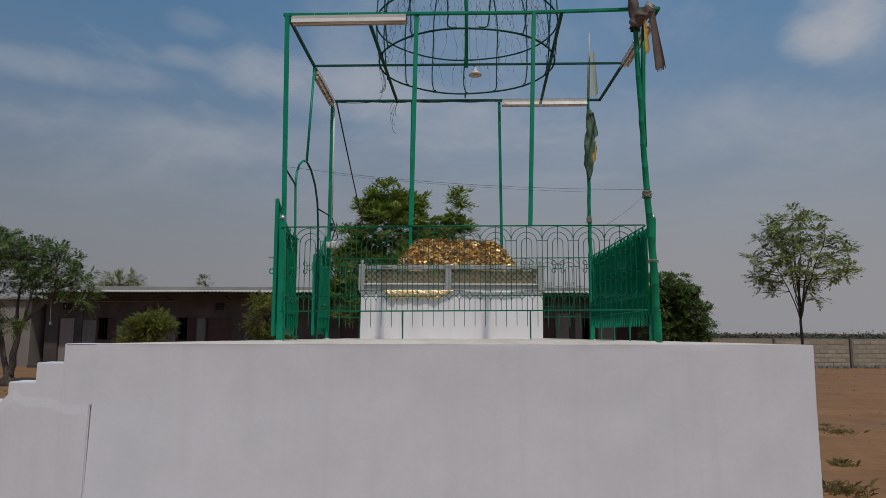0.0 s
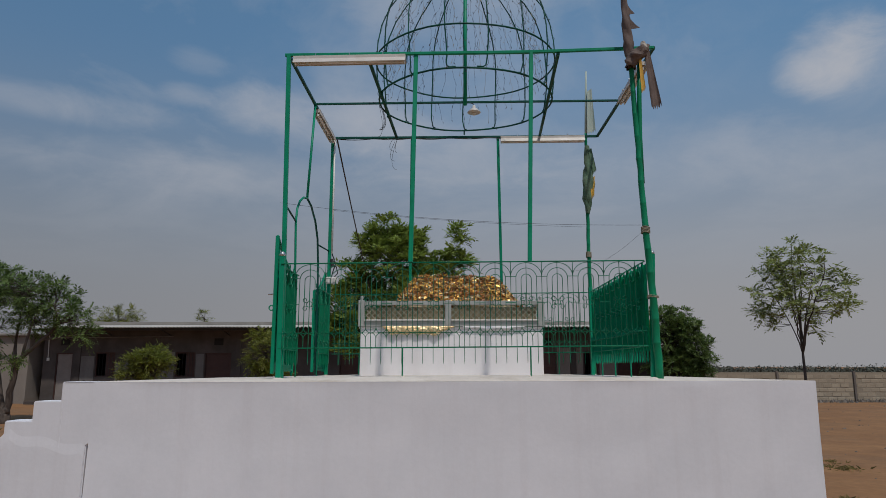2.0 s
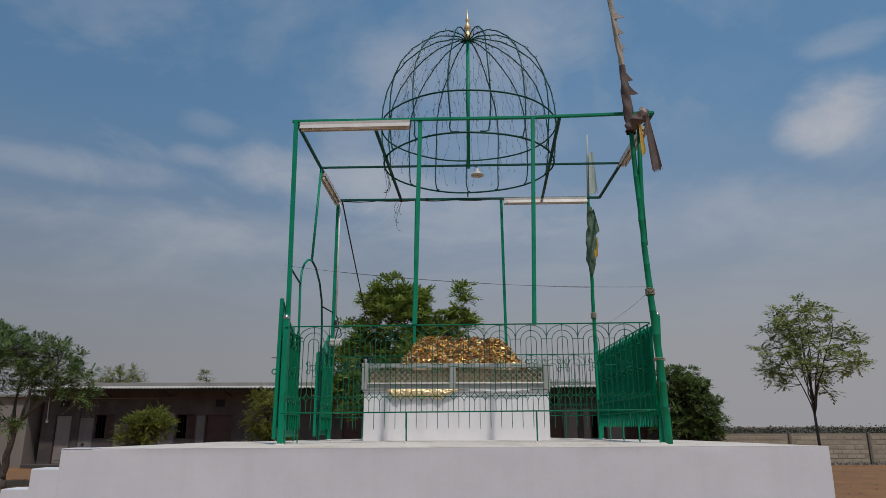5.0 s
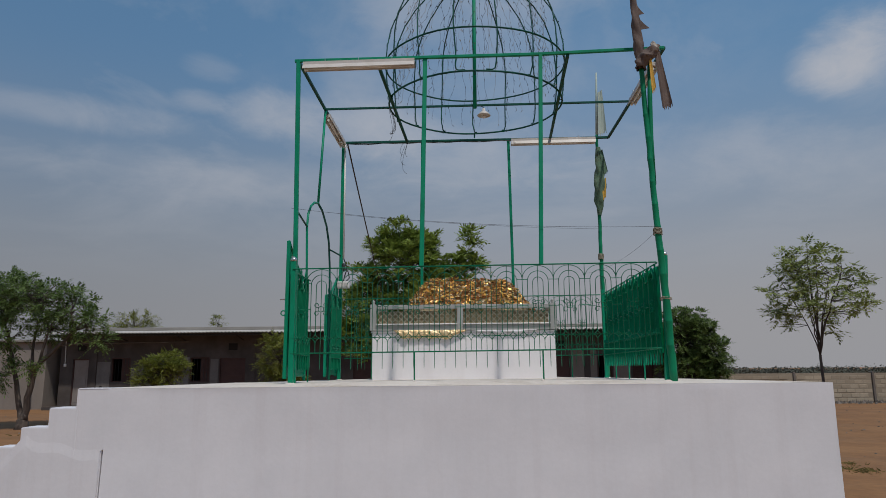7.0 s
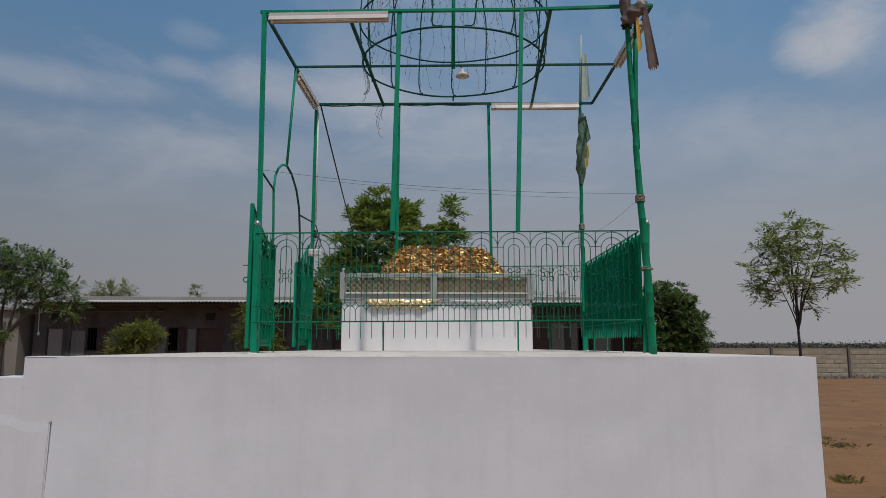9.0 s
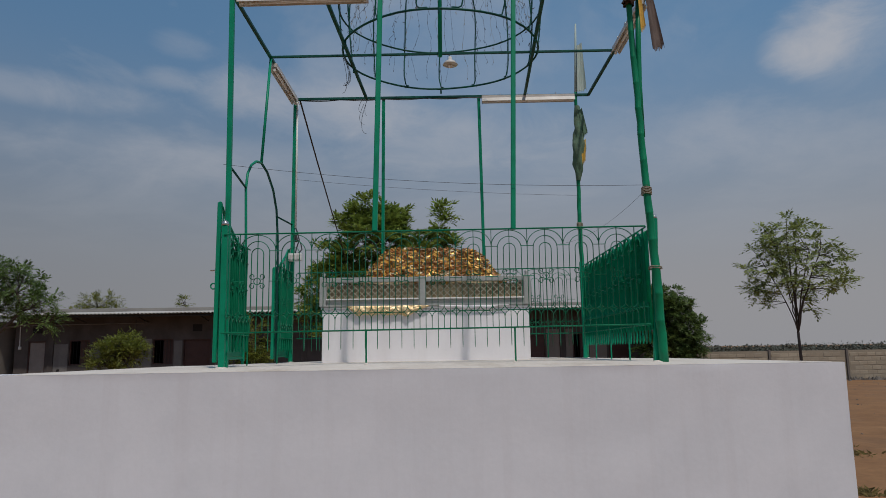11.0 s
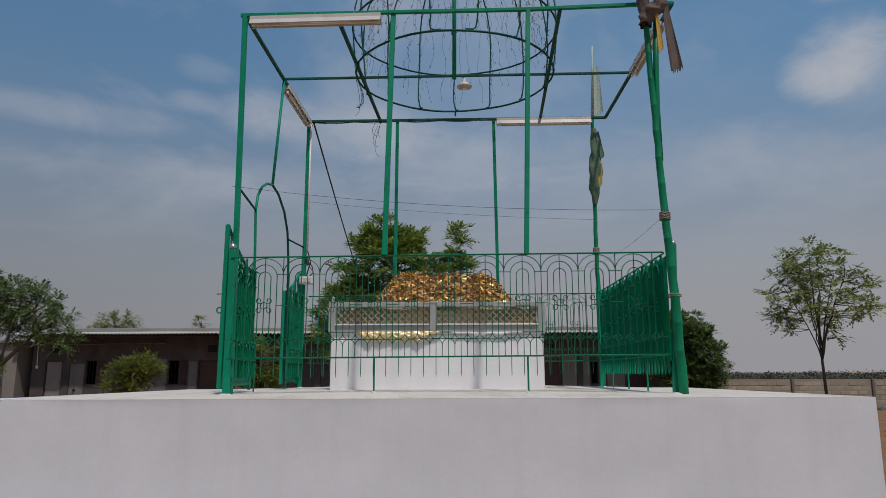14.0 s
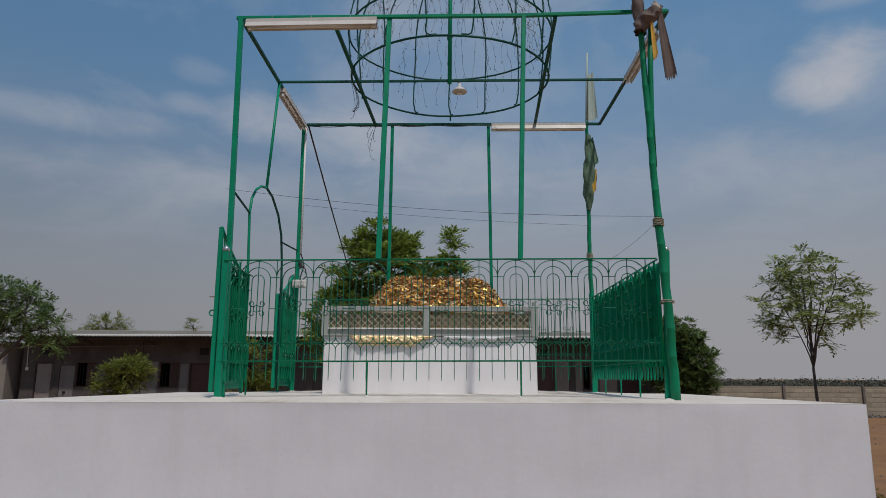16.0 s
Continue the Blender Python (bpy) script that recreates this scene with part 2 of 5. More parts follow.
M_steel = surface("bare_steel", (0.5, 0.5, 0.5), (0.6, 0.6, 0.6), 0.3, 10.0, 0.05, metal=0.9)
M_plastic = surface("white_plastic", (0.75, 0.75, 0.74), (0.66, 0.65, 0.62), 0.4, 8.0, 0.0)
M_dirt = surface("dry_earth", (0.20, 0.092, 0.032), (0.285, 0.145, 0.058), 0.95, 0.8, 0.6, fine=6.0, stain=((0.165, 0.10, 0.055), 0.35, 0.75, (1, 1, 1)), grain_amp=0.3)
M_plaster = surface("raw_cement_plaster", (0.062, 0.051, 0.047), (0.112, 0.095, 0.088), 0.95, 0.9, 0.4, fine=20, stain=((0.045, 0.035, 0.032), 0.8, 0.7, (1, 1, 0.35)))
M_plaster2 = surface("pale_cement_plaster", (0.21, 0.185, 0.165), (0.26, 0.23, 0.205), 0.95, 0.7, 0.4, fine=20, stain=((0.14, 0.12, 0.11), 0.7, 0.6, (1, 1, 0.3)))
M_panel = surface("grey_cement_coat", (0.15, 0.138, 0.132), (0.21, 0.195, 0.185), 0.95, 1.3, 0.3, fine=20, stain=((0.08, 0.07, 0.066), 1.2, 0.6, (1, 1, 0.4)))
M_asb = surface("cement_roof_sheet", (0.50, 0.49, 0.46), (0.40, 0.385, 0.36), 0.9, 1.0, 0.2, fine=30)
M_slab = surface("dark_roof_slab", (0.23, 0.215, 0.20), (0.30, 0.285, 0.265), 0.95, 0.8, 0.3, fine=30)
M_door = surface("brown_door_paint", (0.055, 0.022, 0.018), (0.075, 0.032, 0.026), 0.6, 3.0, 0.1)
M_door2 = surface("grey_door_paint", (0.22, 0.19, 0.175), (0.27, 0.235, 0.215), 0.6, 3.0, 0.1)
M_dark = surface("dark_interior", (0.012, 0.011, 0.012), (0.02, 0.018, 0.018), 0.9, 3.0, 0.0)
M_block = surface("concrete_block", (0.29, 0.24, 0.18), (0.38, 0.325, 0.25), 0.95, 1.2, 0.4, fine=30, vary=0.12)
M_mortar = surface("mortar", (0.25, 0.21, 0.16), (0.31, 0.265, 0.205), 0.95, 1.0, 0.3, fine=30)
M_post = surface("concrete_post", (0.11, 0.095, 0.085), (0.16, 0.14, 0.125), 0.9, 2.0, 0.3)
M_stone = surface("dark_rubble", (0.10, 0.085, 0.075), (0.17, 0.15, 0.13), 0.95, 3.0, 0.5, vary=0.4)
M_bark = surface("grey_bark", (0.075, 0.058, 0.048), (0.12, 0.095, 0.08), 0.95, 8.0, 0.6, fine=40, stretch=(1, 1, 0.3))
M_barkd = surface("dark_bark", (0.04, 0.032, 0.03), (0.07, 0.055, 0.05), 0.95, 8.0, 0.6, fine=40, stretch=(1, 1, 0.3))
M_neem = leafy("neem_leaf", (0.17, 0.24, 0.05), (0.255, 0.335, 0.072), 0.5)
M_young = leafy("young_neem_leaf", (0.26, 0.30, 0.095), (0.18, 0.235, 0.075), 0.45)
M_deep = leafy("dark_leaf", (0.10, 0.16, 0.05), (0.14, 0.205, 0.06), 0.5)
M_bush = leafy("bush_leaf", (0.15, 0.185, 0.03), (0.215, 0.225, 0.045), 0.45)
# grey-green tone holds the distance haze on the tree line
M_far = surface("far_foliage_hazed", (0.085, 0.095, 0.08), (0.115, 0.12, 0.10), 1.0, 0.02, 0.0, fine=0.3, spec=0.0)
M_grass = leafy("dry_grass", (0.20, 0.17, 0.06), (0.28, 0.215, 0.09))


# ---- building helpers ----
class Shape:
    """Collects vertices and faces in world metres."""

    def __init__(self):
        self.v, self.f = [], []

    def add(self, vs, fs):
        o = len(self.v)
        self.v += [tuple(p) for p in vs]
        self.f += [tuple(i + o for i in f) for f in fs]
        return self

    def box(self, lo, hi, ch=0.0, m=None):
        (x0, y0, z0), (x1, y1, z1) = lo, hi
        if ch <= 0:
            vs = [(x, y, z) for z in (z0, z1) for y in (y0, y1) for x in (x0, x1)]
            fs = [(0, 2, 3, 1), (4, 5, 7, 6), (0, 1, 5, 4), (2, 6, 7, 3), (0, 4, 6, 2), (1, 3, 7, 5)]
        else:
            bm = bmesh.new()
            bmesh.ops.create_cube(bm, size=1.0)
            for p in bm.verts:
                p.co = ((x0 + x1) / 2 + p.co.x * (x1 - x0), (y0 + y1) / 2 + p.co.y * (y1 - y0), (z0 + z1) / 2 + p.co.z * (z1 - z0))
            bmesh.ops.bevel(bm, geom=bm.edges[:], offset=ch, segments=2, affect="EDGES", profile=0.5)
            bm.verts.index_update()
            vs, fs = [p.co.copy() for p in bm.verts], [[p.index for p in f.verts] for f in bm.faces]
            bm.free()
        if m:
            vs = [m @ Vector(p) for p in vs]
        return self.add(vs, fs)

    def tube(self, pts, r, n=6, cap=True):
        pts = [Vector(p) for p in pts]
        rs = r if isinstance(r, (list, tuple)) else [r] * len(pts)
        vs, fs = [], []
        up = None
        for i, p in enumerate(pts):
            d = pts[min(i + 1, len(pts) - 1)] - pts[max(i - 1, 0)]
            d = d.normalized() if d.length > 1e-9 else Vector((0, 0, 1))
            if up is None:
                up = d.orthogonal().normalized()
            side = d.cross(up)
            side = side.normalized() if side.length > 1e-6 else d.orthogonal().normalized()
            up = side.cross(d).normalized()
            for k in range(n):
                a = 2 * math.pi * k / n
                vs.append(p + (up * math.cos(a) + side * math.sin(a)) * rs[i])
        for i in range(len(pts) - 1):
            for k in range(n):
                a, b = i * n + k, i * n + (k + 1) % n
                fs.append((a, a + n, b + n, b))
        if cap:
            fs.append(tuple(range(n)))
            fs.append(tuple(reversed(range((len(pts) - 1) * n, len(pts) * n))))
        return self.add(vs, fs)

    def lathe(self, centre, profile, n=16):
        cx, cy, cz = centre
        vs, fs = [], []
        for r, z in profile:
            for k in range(n):
                a = 2 * math.pi * k / n
                vs.append((cx + r * math.cos(a), cy + r * math.sin(a), cz + z))
        for i in range(len(profile) - 1):
            for k in range(n):
                a, b = i * n + k, i * n + (k + 1) % n
                fs.append((a, b, b + n, a + n))
        fs.append(tuple(reversed(range(n))))
        fs.append(tuple(range((len(profile) - 1) * n, len(profile) * n)))
        return self.add(vs, fs)

    def mesh(self, name, smooth=False):
        me = bpy.data.meshes.new(name)
        me.from_pydata(self.v, [], self.f)
        me.update()
        if smooth:
            me.polygons.foreach_set("use_smooth", [True] * len(me.polygons))
        return me


def thing(name, at, label, category, group="", kind=""):
    ob = new(name)
    ob.empty_display_size = 0.1
    ob.location = at
    return tagged(ob, label, category, group, kind)


def part(name, shape, material, parent, label="", smooth=False, at=None, turn=None):
    """Links a Shape (or ready mesh) as one mesh object under a thing or part."""
    me = shape if isinstance(shape, bpy.types.Mesh) else shape.mesh(name, smooth)
    if material is not None and not me.materials:
        me.materials.append(material)
    ob = new(name, me)
    if parent is not None:
        ob.parent = parent
        if parent.type == "EMPTY":
            ob.matrix_parent_inverse = Matrix.Translation(-parent.location)
    if at is not None or turn is not None:
        ob.matrix_basis = Matrix.Translation(at or (0, 0, 0)) @ (turn or Matrix.Identity(4))
    return tagged(ob, label) if label else ob


def solid(name, shape, material, label, category, group="", kind="", smooth=False):
    ob = part(name, shape, material, None, "", smooth)
    return tagged(ob, label, category, group, kind)


def arc(cx, cz, r, a0, a1, n, y=0.0, rz=None):
    return [(cx + r * math.cos(radians(a0 + (a1 - a0) * i / n)), y, cz + (rz or r) * math.sin(radians(a0 + (a1 - a0) * i / n))) for i in range(n + 1)]


def jitter(rng, s):
    return Vector((rng.uniform(-s, s), rng.uniform(-s, s), rng.uniform(-s, s)))


# ---- ground and platform ----
def build_ground():
    s = Shape()
    xs = [-2500, -400, -120, -60] + [-40 + 2 * i for i in range(46)] + [60, 120, 400, 2500]
    ys = [-2500, -300, -60, -20] + [-8 + 2 * i for i in range(30)] + [60, 90, 150, 400, 2500]
    for y in ys:
        for x in xs:
            near = abs(x) < 55 and -15 < y < 55
            h = 0.06 * noise.noise(Vector((x * 0.21, y * 0.21, 3))) if near else 0.0
            s.v.append((x, y, h - 0.03))
    w = len(xs)
    for j in range(len(ys) - 1):
        for i in range(w - 1):
            a = j * w + i
            s.f.append((a, a + 1, a + w + 1, a + w))
    solid("ground", s, M_dirt, "dry reddish-brown bare earth, trodden and uneven", "ground", kind="structure", smooth=True)


PX0, PX1, PY0, PY1 = -3.57, 3.62, 6.87, 11.4


def top_z(x, y):
    u, v = (x - PX0) / (PX1 - PX0), (y - PY0) / (PY1 - PY0)
    edge = 1.550 + 0.020 * u - 0.024 * v
    inside = max(0.0, min(1.0, (x + 3.4) / 2.9)) * max(0.0, min(1.0, (3.6 - x) / 2.4)) * max(0.0, min(1.0, (y - PY0) / 0.28)) * max(0.0, min(1.0, (PY1 - y) / 1.0))
    return edge + (1.598 + 0.008 * u - edge) * inside


def build_platform():
    root = thing("platform", (0, 9.1, 0), "high whitewashed masonry platform with stained plaster faces", "platform", kind="structure")
    s = Shape()
    nx, ny = 40, 26
    for j in range(ny + 1):
        for i in range(nx + 1):
            x, y = PX0 + (PX1 - PX0) * i / nx, PY0 + (PY1 - PY0) * j / ny
            s.v.append((x, y, top_z(x, y)))
    for j in range(ny):
        for i in range(nx):
            a = j * (nx + 1) + i
            s.f.append((a, a + 1, a + nx + 2, a + nx + 1))
    part("platform_top", s, M_top, root, "trodden pale whitewashed top with dusty stains", True)
    # plastered faces, slightly uneven, with a rounded arris
    def face(name, p, q):
        f = Shape()
        n, rows = 48, 14
        d = Vector((q[0] - p[0], q[1] - p[1], 0))
        nrm = Vector((d.y, -d.x, 0)).normalized()
        for j in range(rows + 1):
            for i in range(n + 1):
                x, y = p[0] + d.x * i / n, p[1] + d.y * i / n
                zt = top_z(x, y)
                k = j / rows
                z = -0.1 + (zt + 0.1) * (1 - (1 - k) ** 1.6)
                off = 0.006 * noise.noise(Vector((x * 1.1, y * 1.1, z * 1.3))) + 0.003 * noise.noise(Vector((x * 4, y * 4, z * 4)))
                if j == rows:
                    off = 0.001
                    z = zt - 0.001
                if name == "front_face":      # battered foot
                    off += 0.055 * max(0.0, 1.02 - z) * (1 - 0.85 * i / n)
                wv = Vector((x, y, z)) + nrm * off
                f.v.append(tuple(wv))
        for j in range(rows):
            for i in range(n):
                a = j * (n + 1) + i
                f.f.append((a, a + 1, a + n + 2, a + n + 1))
        if name == "front_face":          # returns at both ends of the battered coat
            for i in (0, n):
                o = len(f.v)
                for j in range(rows + 1):
                    vx, vy, vz = f.v[j * (n + 1) + i]
                    f.v += [(vx, vy, vz), (vx, PY0 + 0.03, vz)]
                for j in range(rows):
                    a = o + 2 * j
                    q4 = (a, a + 2, a + 3, a + 1)
                    f.f.append(q4 if i == 0 else tuple(reversed(q4)))
        part(name, f, M_white, root, "whitewashed plaster with faint vertical water stains", True)
    face("front_face", (PX0 + 0.285, PY0), (PX1, PY0))
    face("side_face", (PX1, PY0), (PX1, PY1))
    face("back_face", (PX1, PY1), (PX0, PY1))
    face("side_face", (PX0, PY1), (PX0, PY0))


def build_stairs():
    root = thing("staircase", (-4.7, 9.0, 0), "solid whitewashed masonry steps with stepped side wall", "stairs", kind="structure")
    rise, run = 0.184, 0.262
    # front side wall in one piece, stepped outline
    prof = [(PX0 + 0.25, -0.1), (PX0 + 0.262, 0.96), (PX0 + 0.32, 1.0), (PX0 + 0.32, 1.556)]
    x, z = PX0 - 0.02, 1.556
    prof.append((x, z))
    k = 0
    while z - rise > 0.02:
        z -= rise
        prof += [(x, z), (x - run, z)]
        x -= run
    prof += [(x, -0.1)]
    s = Shape()
    y0, y1 = PY0 + 0.004, 7.12
    n = len(prof)
    s.v = [(px, y0, pz) for px, pz in prof] + [(px, y1, pz) for px, pz in prof]
    s.f = [tuple(range(n)), tuple(range(2 * n - 1, n - 1, -1))] + [(i, i + n, (i + 1) % n + n, (i + 1) % n) for i in range(n)]
    me = s.mesh("side_wall")
    bm = bmesh.new()
    bm.from_mesh(me)
    bmesh.ops.recalc_face_normals(bm, faces=bm.faces[:])
    bmesh.ops.bevel(bm, geom=bm.edges[:], offset=0.008, segments=2, affect="EDGES")
    bm.to_mesh(me)
    bm.free()
    part("side_wall", me, M_white, root, "stepped whitewashed side wall, patched plaster")
    x, z = PX0 - 0.02, 1.535 - rise
    while z > 0.05:
        st = Shape().box((x - run, 7.121, -0.1), (x, 10.6, z), 0.008)
        part("step", st, M_top, root)
        x, z = x - run, z - rise


def build_patch():
    # thicker plaster coat on the stair wall, with a curved upper rim that meets the corner groove
    s = Shape()
    pts = [(-4.9, 0.40), (-4.42, 0.62), (-4.2, 0.86)] + [(-4.05 + 0.69 * i / 10, 1.02 - 0.14 * (i / 10) ** 0.6 - 0.02 * math.sin(i)) for i in range(11)] + [(-3.322, 0.85), (-3.328, -0.05), (-4.9, -0.05)]
    n = len(pts)
    ya, yb = PY0 - 0.002, PY0 + 0.005
    s.v = [(a, ya, b) for a, b in pts] + [(a, yb, b + 0.11) for a, b in pts]
    s.f = [tuple(range(n - 1, -1, -1))] + [(i, (i + 1) % n, (i + 1) % n + n, i + n) for i in range(n)]
    solid("plaster_patch", s, M_white, "thicker whitewashed plaster coat on the stair wall", "plaster", kind="structure")


build_ground()
build_platform()
build_stairs()
build_patch()

# ---- railing round the tomb ----
UNIT = 0.317
Z_RAIL, Z_TIE, Z_ROSE, Z_THIN, Z_LOW, Z_TIP = 2.762, 2.61, 2.34, 2.045, 1.895, 1.73


def railing_meshes(proud=0.0):
    """Meshes of one bay, centred at x = 0 in the plane y = 0, heights as built."""
    h, b = UNIT / 2, UNIT / 6
    r = 0.0034
    out = {}
    out["outer_arch"] = Shape().tube(arc(0, Z_TIE, h, 0, 180, 16, rz=Z_RAIL - Z_TIE - 0.012), r, 5)
    zc = Z_TIE - 0.02
    mid = [(2 * b, 0, Z_THIN + b)] + arc(0, zc, 2 * b, 0, 180, 12) + [(-2 * b, 0, Z_THIN + b)]
    out["middle_arch"] = Shape().tube(mid, r, 5)
    ins = [(b, 0, Z_THIN + b)] + arc(0, zc - 0.01, b, 0, 180, 10) + [(-b, 0, Z_THIN + b)]
    out["inner_arch"] = Shape().tube(ins, r, 5)
    out["spear_bar"] = Shape().tube([(0, 0, Z_TIP), (0, 0, Z_TIP + 0.03), (0, 0, Z_RAIL)], [0.0015, r, r], 5)
    out["joint_bar"] = Shape().tube([(0, 0, Z_LOW), (0, 0, Z_RAIL)], r, 5)
    out["tie"] = Shape().tube([(-b, 0, Z_TIE - 0.002), (b, 0, Z_TIE - 0.002)], r, 5)
    out["rose_tie"] = Shape().tube([(-b, 0, Z_ROSE), (b, 0, Z_ROSE)], r, 5)
    out["low_bar"] = Shape().tube([(0, 0, Z_TIP), (0, 0, Z_TIP + 0.03), (0, 0, Z_THIN + b)], [0.0015, r, r], 5)
    out["cup"] = Shape().tube(arc(0, Z_THIN + b, b, 180, 360, 8), r, 5)
    out["low_arch"] = Shape().tube([(b, 0, Z_LOW)] + arc(0, Z_THIN - b, b, 0, 180, 8) + [(-b, 0, Z_LOW)], r, 5)
    ros = Shape().tube(arc(0, Z_ROSE, 0.029, 0, 360, 14), r, 5)
    out["rosette_ring"] = ros
    curl = []
    for i in range(15):
        a = radians(-135 + 350 * i / 14)
        rr = 0.026 - 0.012 * i / 14
        curl.append((0.043 + rr * math.cos(a), 0, 0.043 + rr * math.sin(a)))
    for sx, sz, nm in ((1, 1, "a"), (-1, 1, "b"), (1, -1, "c"), (-1, -1, "d")):
        out["scroll" + nm] = Shape().tube([(sx * px, 0, Z_ROSE + sz * pz) for px, _, pz in curl], r, 5)
    # flat strip iron: deeper than it is wide
    for key, v in out.items():
        lift = proud if key.startswith(("scroll", "rosette", "outer", "cup", "tie", "rose")) else 0.0
        v.v = [(px, py * 3.3 + lift, pz) for px, py, pz in v.v]
    return {k: v.mesh(k) for k, v in out.items()}


RAIL = railing_meshes()
RAIL_SIDE = railing_meshes(0.016)


def railing(label, p, q, first, legs, end_posts=(), sheet=False, mat=None, meshes=RAIL):
    """A wrought-iron railing from p to q (x, y); first: offset of the first joint."""
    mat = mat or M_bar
    tilt = lambda c: Vector((*c, 0.007 * (c[0] - 0.5)))      # the ironwork rises a little to one side
    p, q = tilt(p), tilt(q)
    length = (q - p).length
    ang = math.atan2(q.y - p.y, q.x - p.x)
    turn = Matrix.Rotation(ang, 4, "Z")
    root = thing("railing", (p.x, p.y, 1.6), label, "railing", "railings round the tomb")
    at = lambda u: p + (q - p) * (u / length)

    def put(name, key, u):
        me = meshes[key]
        if not me.materials:
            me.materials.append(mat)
        part(name, me, None, root, at=at(u), turn=turn)

    def line(name, z, r, a=0.0, b=None):
        part(name, Shape().tube([at(a) + Vector((0, 0, z)), at(length if b is None else b) + Vector((0, 0, z))], r, 6), mat, root)

    line("top_rail", Z_RAIL, 0.007)
    line("bottom_rail", Z_LOW, 0.007)
    line("thin_rail", Z_THIN, 0.0035)
    b = UNIT / 6
    joints = []
    u = first
    while u < length + 0.001:
        joints.append(u)
        u += UNIT
    for k, u in enumerate(joints):
        put("joint_bar", "joint_bar", u)
        if 2 * b < u < length - 2 * b:
            put("tie", "tie", u)
            put("tie", "rose_tie", u)
    for k in range(-1, len(joints)):
        c = first + UNIT * (k + 0.5)
        if c - UNIT / 2 > -0.01 and c + UNIT / 2 < length + 0.01:
            for nm in ("outer_arch", "middle_arch", "inner_arch", "rosette_ring"):
                put(nm, nm, c)
            for nm in "abcd":
                put("scroll", "scroll" + nm, c)
        if 0 < c < length:
            put("spear_bar", "spear_bar", c)
        for o in (-2 * b, 2 * b):
            if 0 < c + o < length:
                put("spear_bar", "low_bar", c + o)
        for o in (-2 * b, 0, 2 * b):
            if b < c + o < length - b:
                put("cup", "cup", c + o)
                put("low_arch", "low_arch", c + o)
    if sheet:          # added backing, no part of the railing: closes the gaps with bright green
        nrm = Vector((q.y - p.y, p.x - q.x, 0)).normalized() * 0.016
        n, back = 40, Shape()
        for k in range(n + 1):
            c = at(length * k / n) + nrm * (1 + 0.25 * math.sin(k * 1.9) + 0.2 * math.sin(k * 0.7))
            for off in (0.0, 0.0015):
                o2 = nrm.normalized() * off
                back.v += [(c.x + o2.x, c.y + o2.y, Z_LOW - 0.035), (c.x + o2.x, c.y + o2.y, Z_RAIL - 0.012)]
        for k in range(n):
            a4 = 4 * k
            back.f += [(a4, a4 + 1, a4 + 5, a4 + 4), (a4 + 2, a4 + 6, a4 + 7, a4 + 3), (a4 + 1, a4 + 3, a4 + 7, a4 + 5), (a4, a4 + 4, a4 + 6, a4 + 2)]
        part("sheet", back, M_sheet, root, "thin green backing added behind the bars, lets light through", True)
    for u in legs:
        a = at(u)
        part("leg", Shape().tube([(a.x, a.y, 1.575), (a.x, a.y, Z_LOW)], 0.008, 6), mat, root)
    return root


FY = 7.16
RX = 2.14
LX = -1.62
BY = 10.2
railing("green painted wrought-iron railing with arches and scroll rosettes", (LX + 0.03, FY), (RX, FY), 0.145, (1.262, 2.552))
railing("green painted wrought-iron railing with arches, facing the shed", (LX + 0.03, BY), (RX + 0.02, BY), 0.145, (0.4, 1.3, 2.6, 3.3))
# brighter green here: the sunlit look of the strip faces is in the colour
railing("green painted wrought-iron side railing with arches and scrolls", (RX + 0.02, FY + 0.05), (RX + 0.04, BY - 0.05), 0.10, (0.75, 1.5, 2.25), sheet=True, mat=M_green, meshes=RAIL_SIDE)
railing("short green iron railing beside the open gate", (LX, FY + 0.06), (LX, FY + 0.93), 0.12, (0.86,))
railing("short green iron railing beyond the gate opening", (LX - 0.02, 9.36), (LX - 0.02, BY - 0.04), 0.10, (0.02,))


# ---- canopy frame with dome ----
FL, FR, BL, BR = Vector((-1.655, 7.36, 5.15)), Vector((2.415, 7.31, 5.185)), Vector((-1.65, 10.15, 5.152)), Vector((2.38, 10.12, 5.152))
ML, MR = Vector((-1.65, 8.80, 5.155)), Vector((2.37, 8.75, 5.16))
DC = Vector((0.352, 8.74, 5.138))


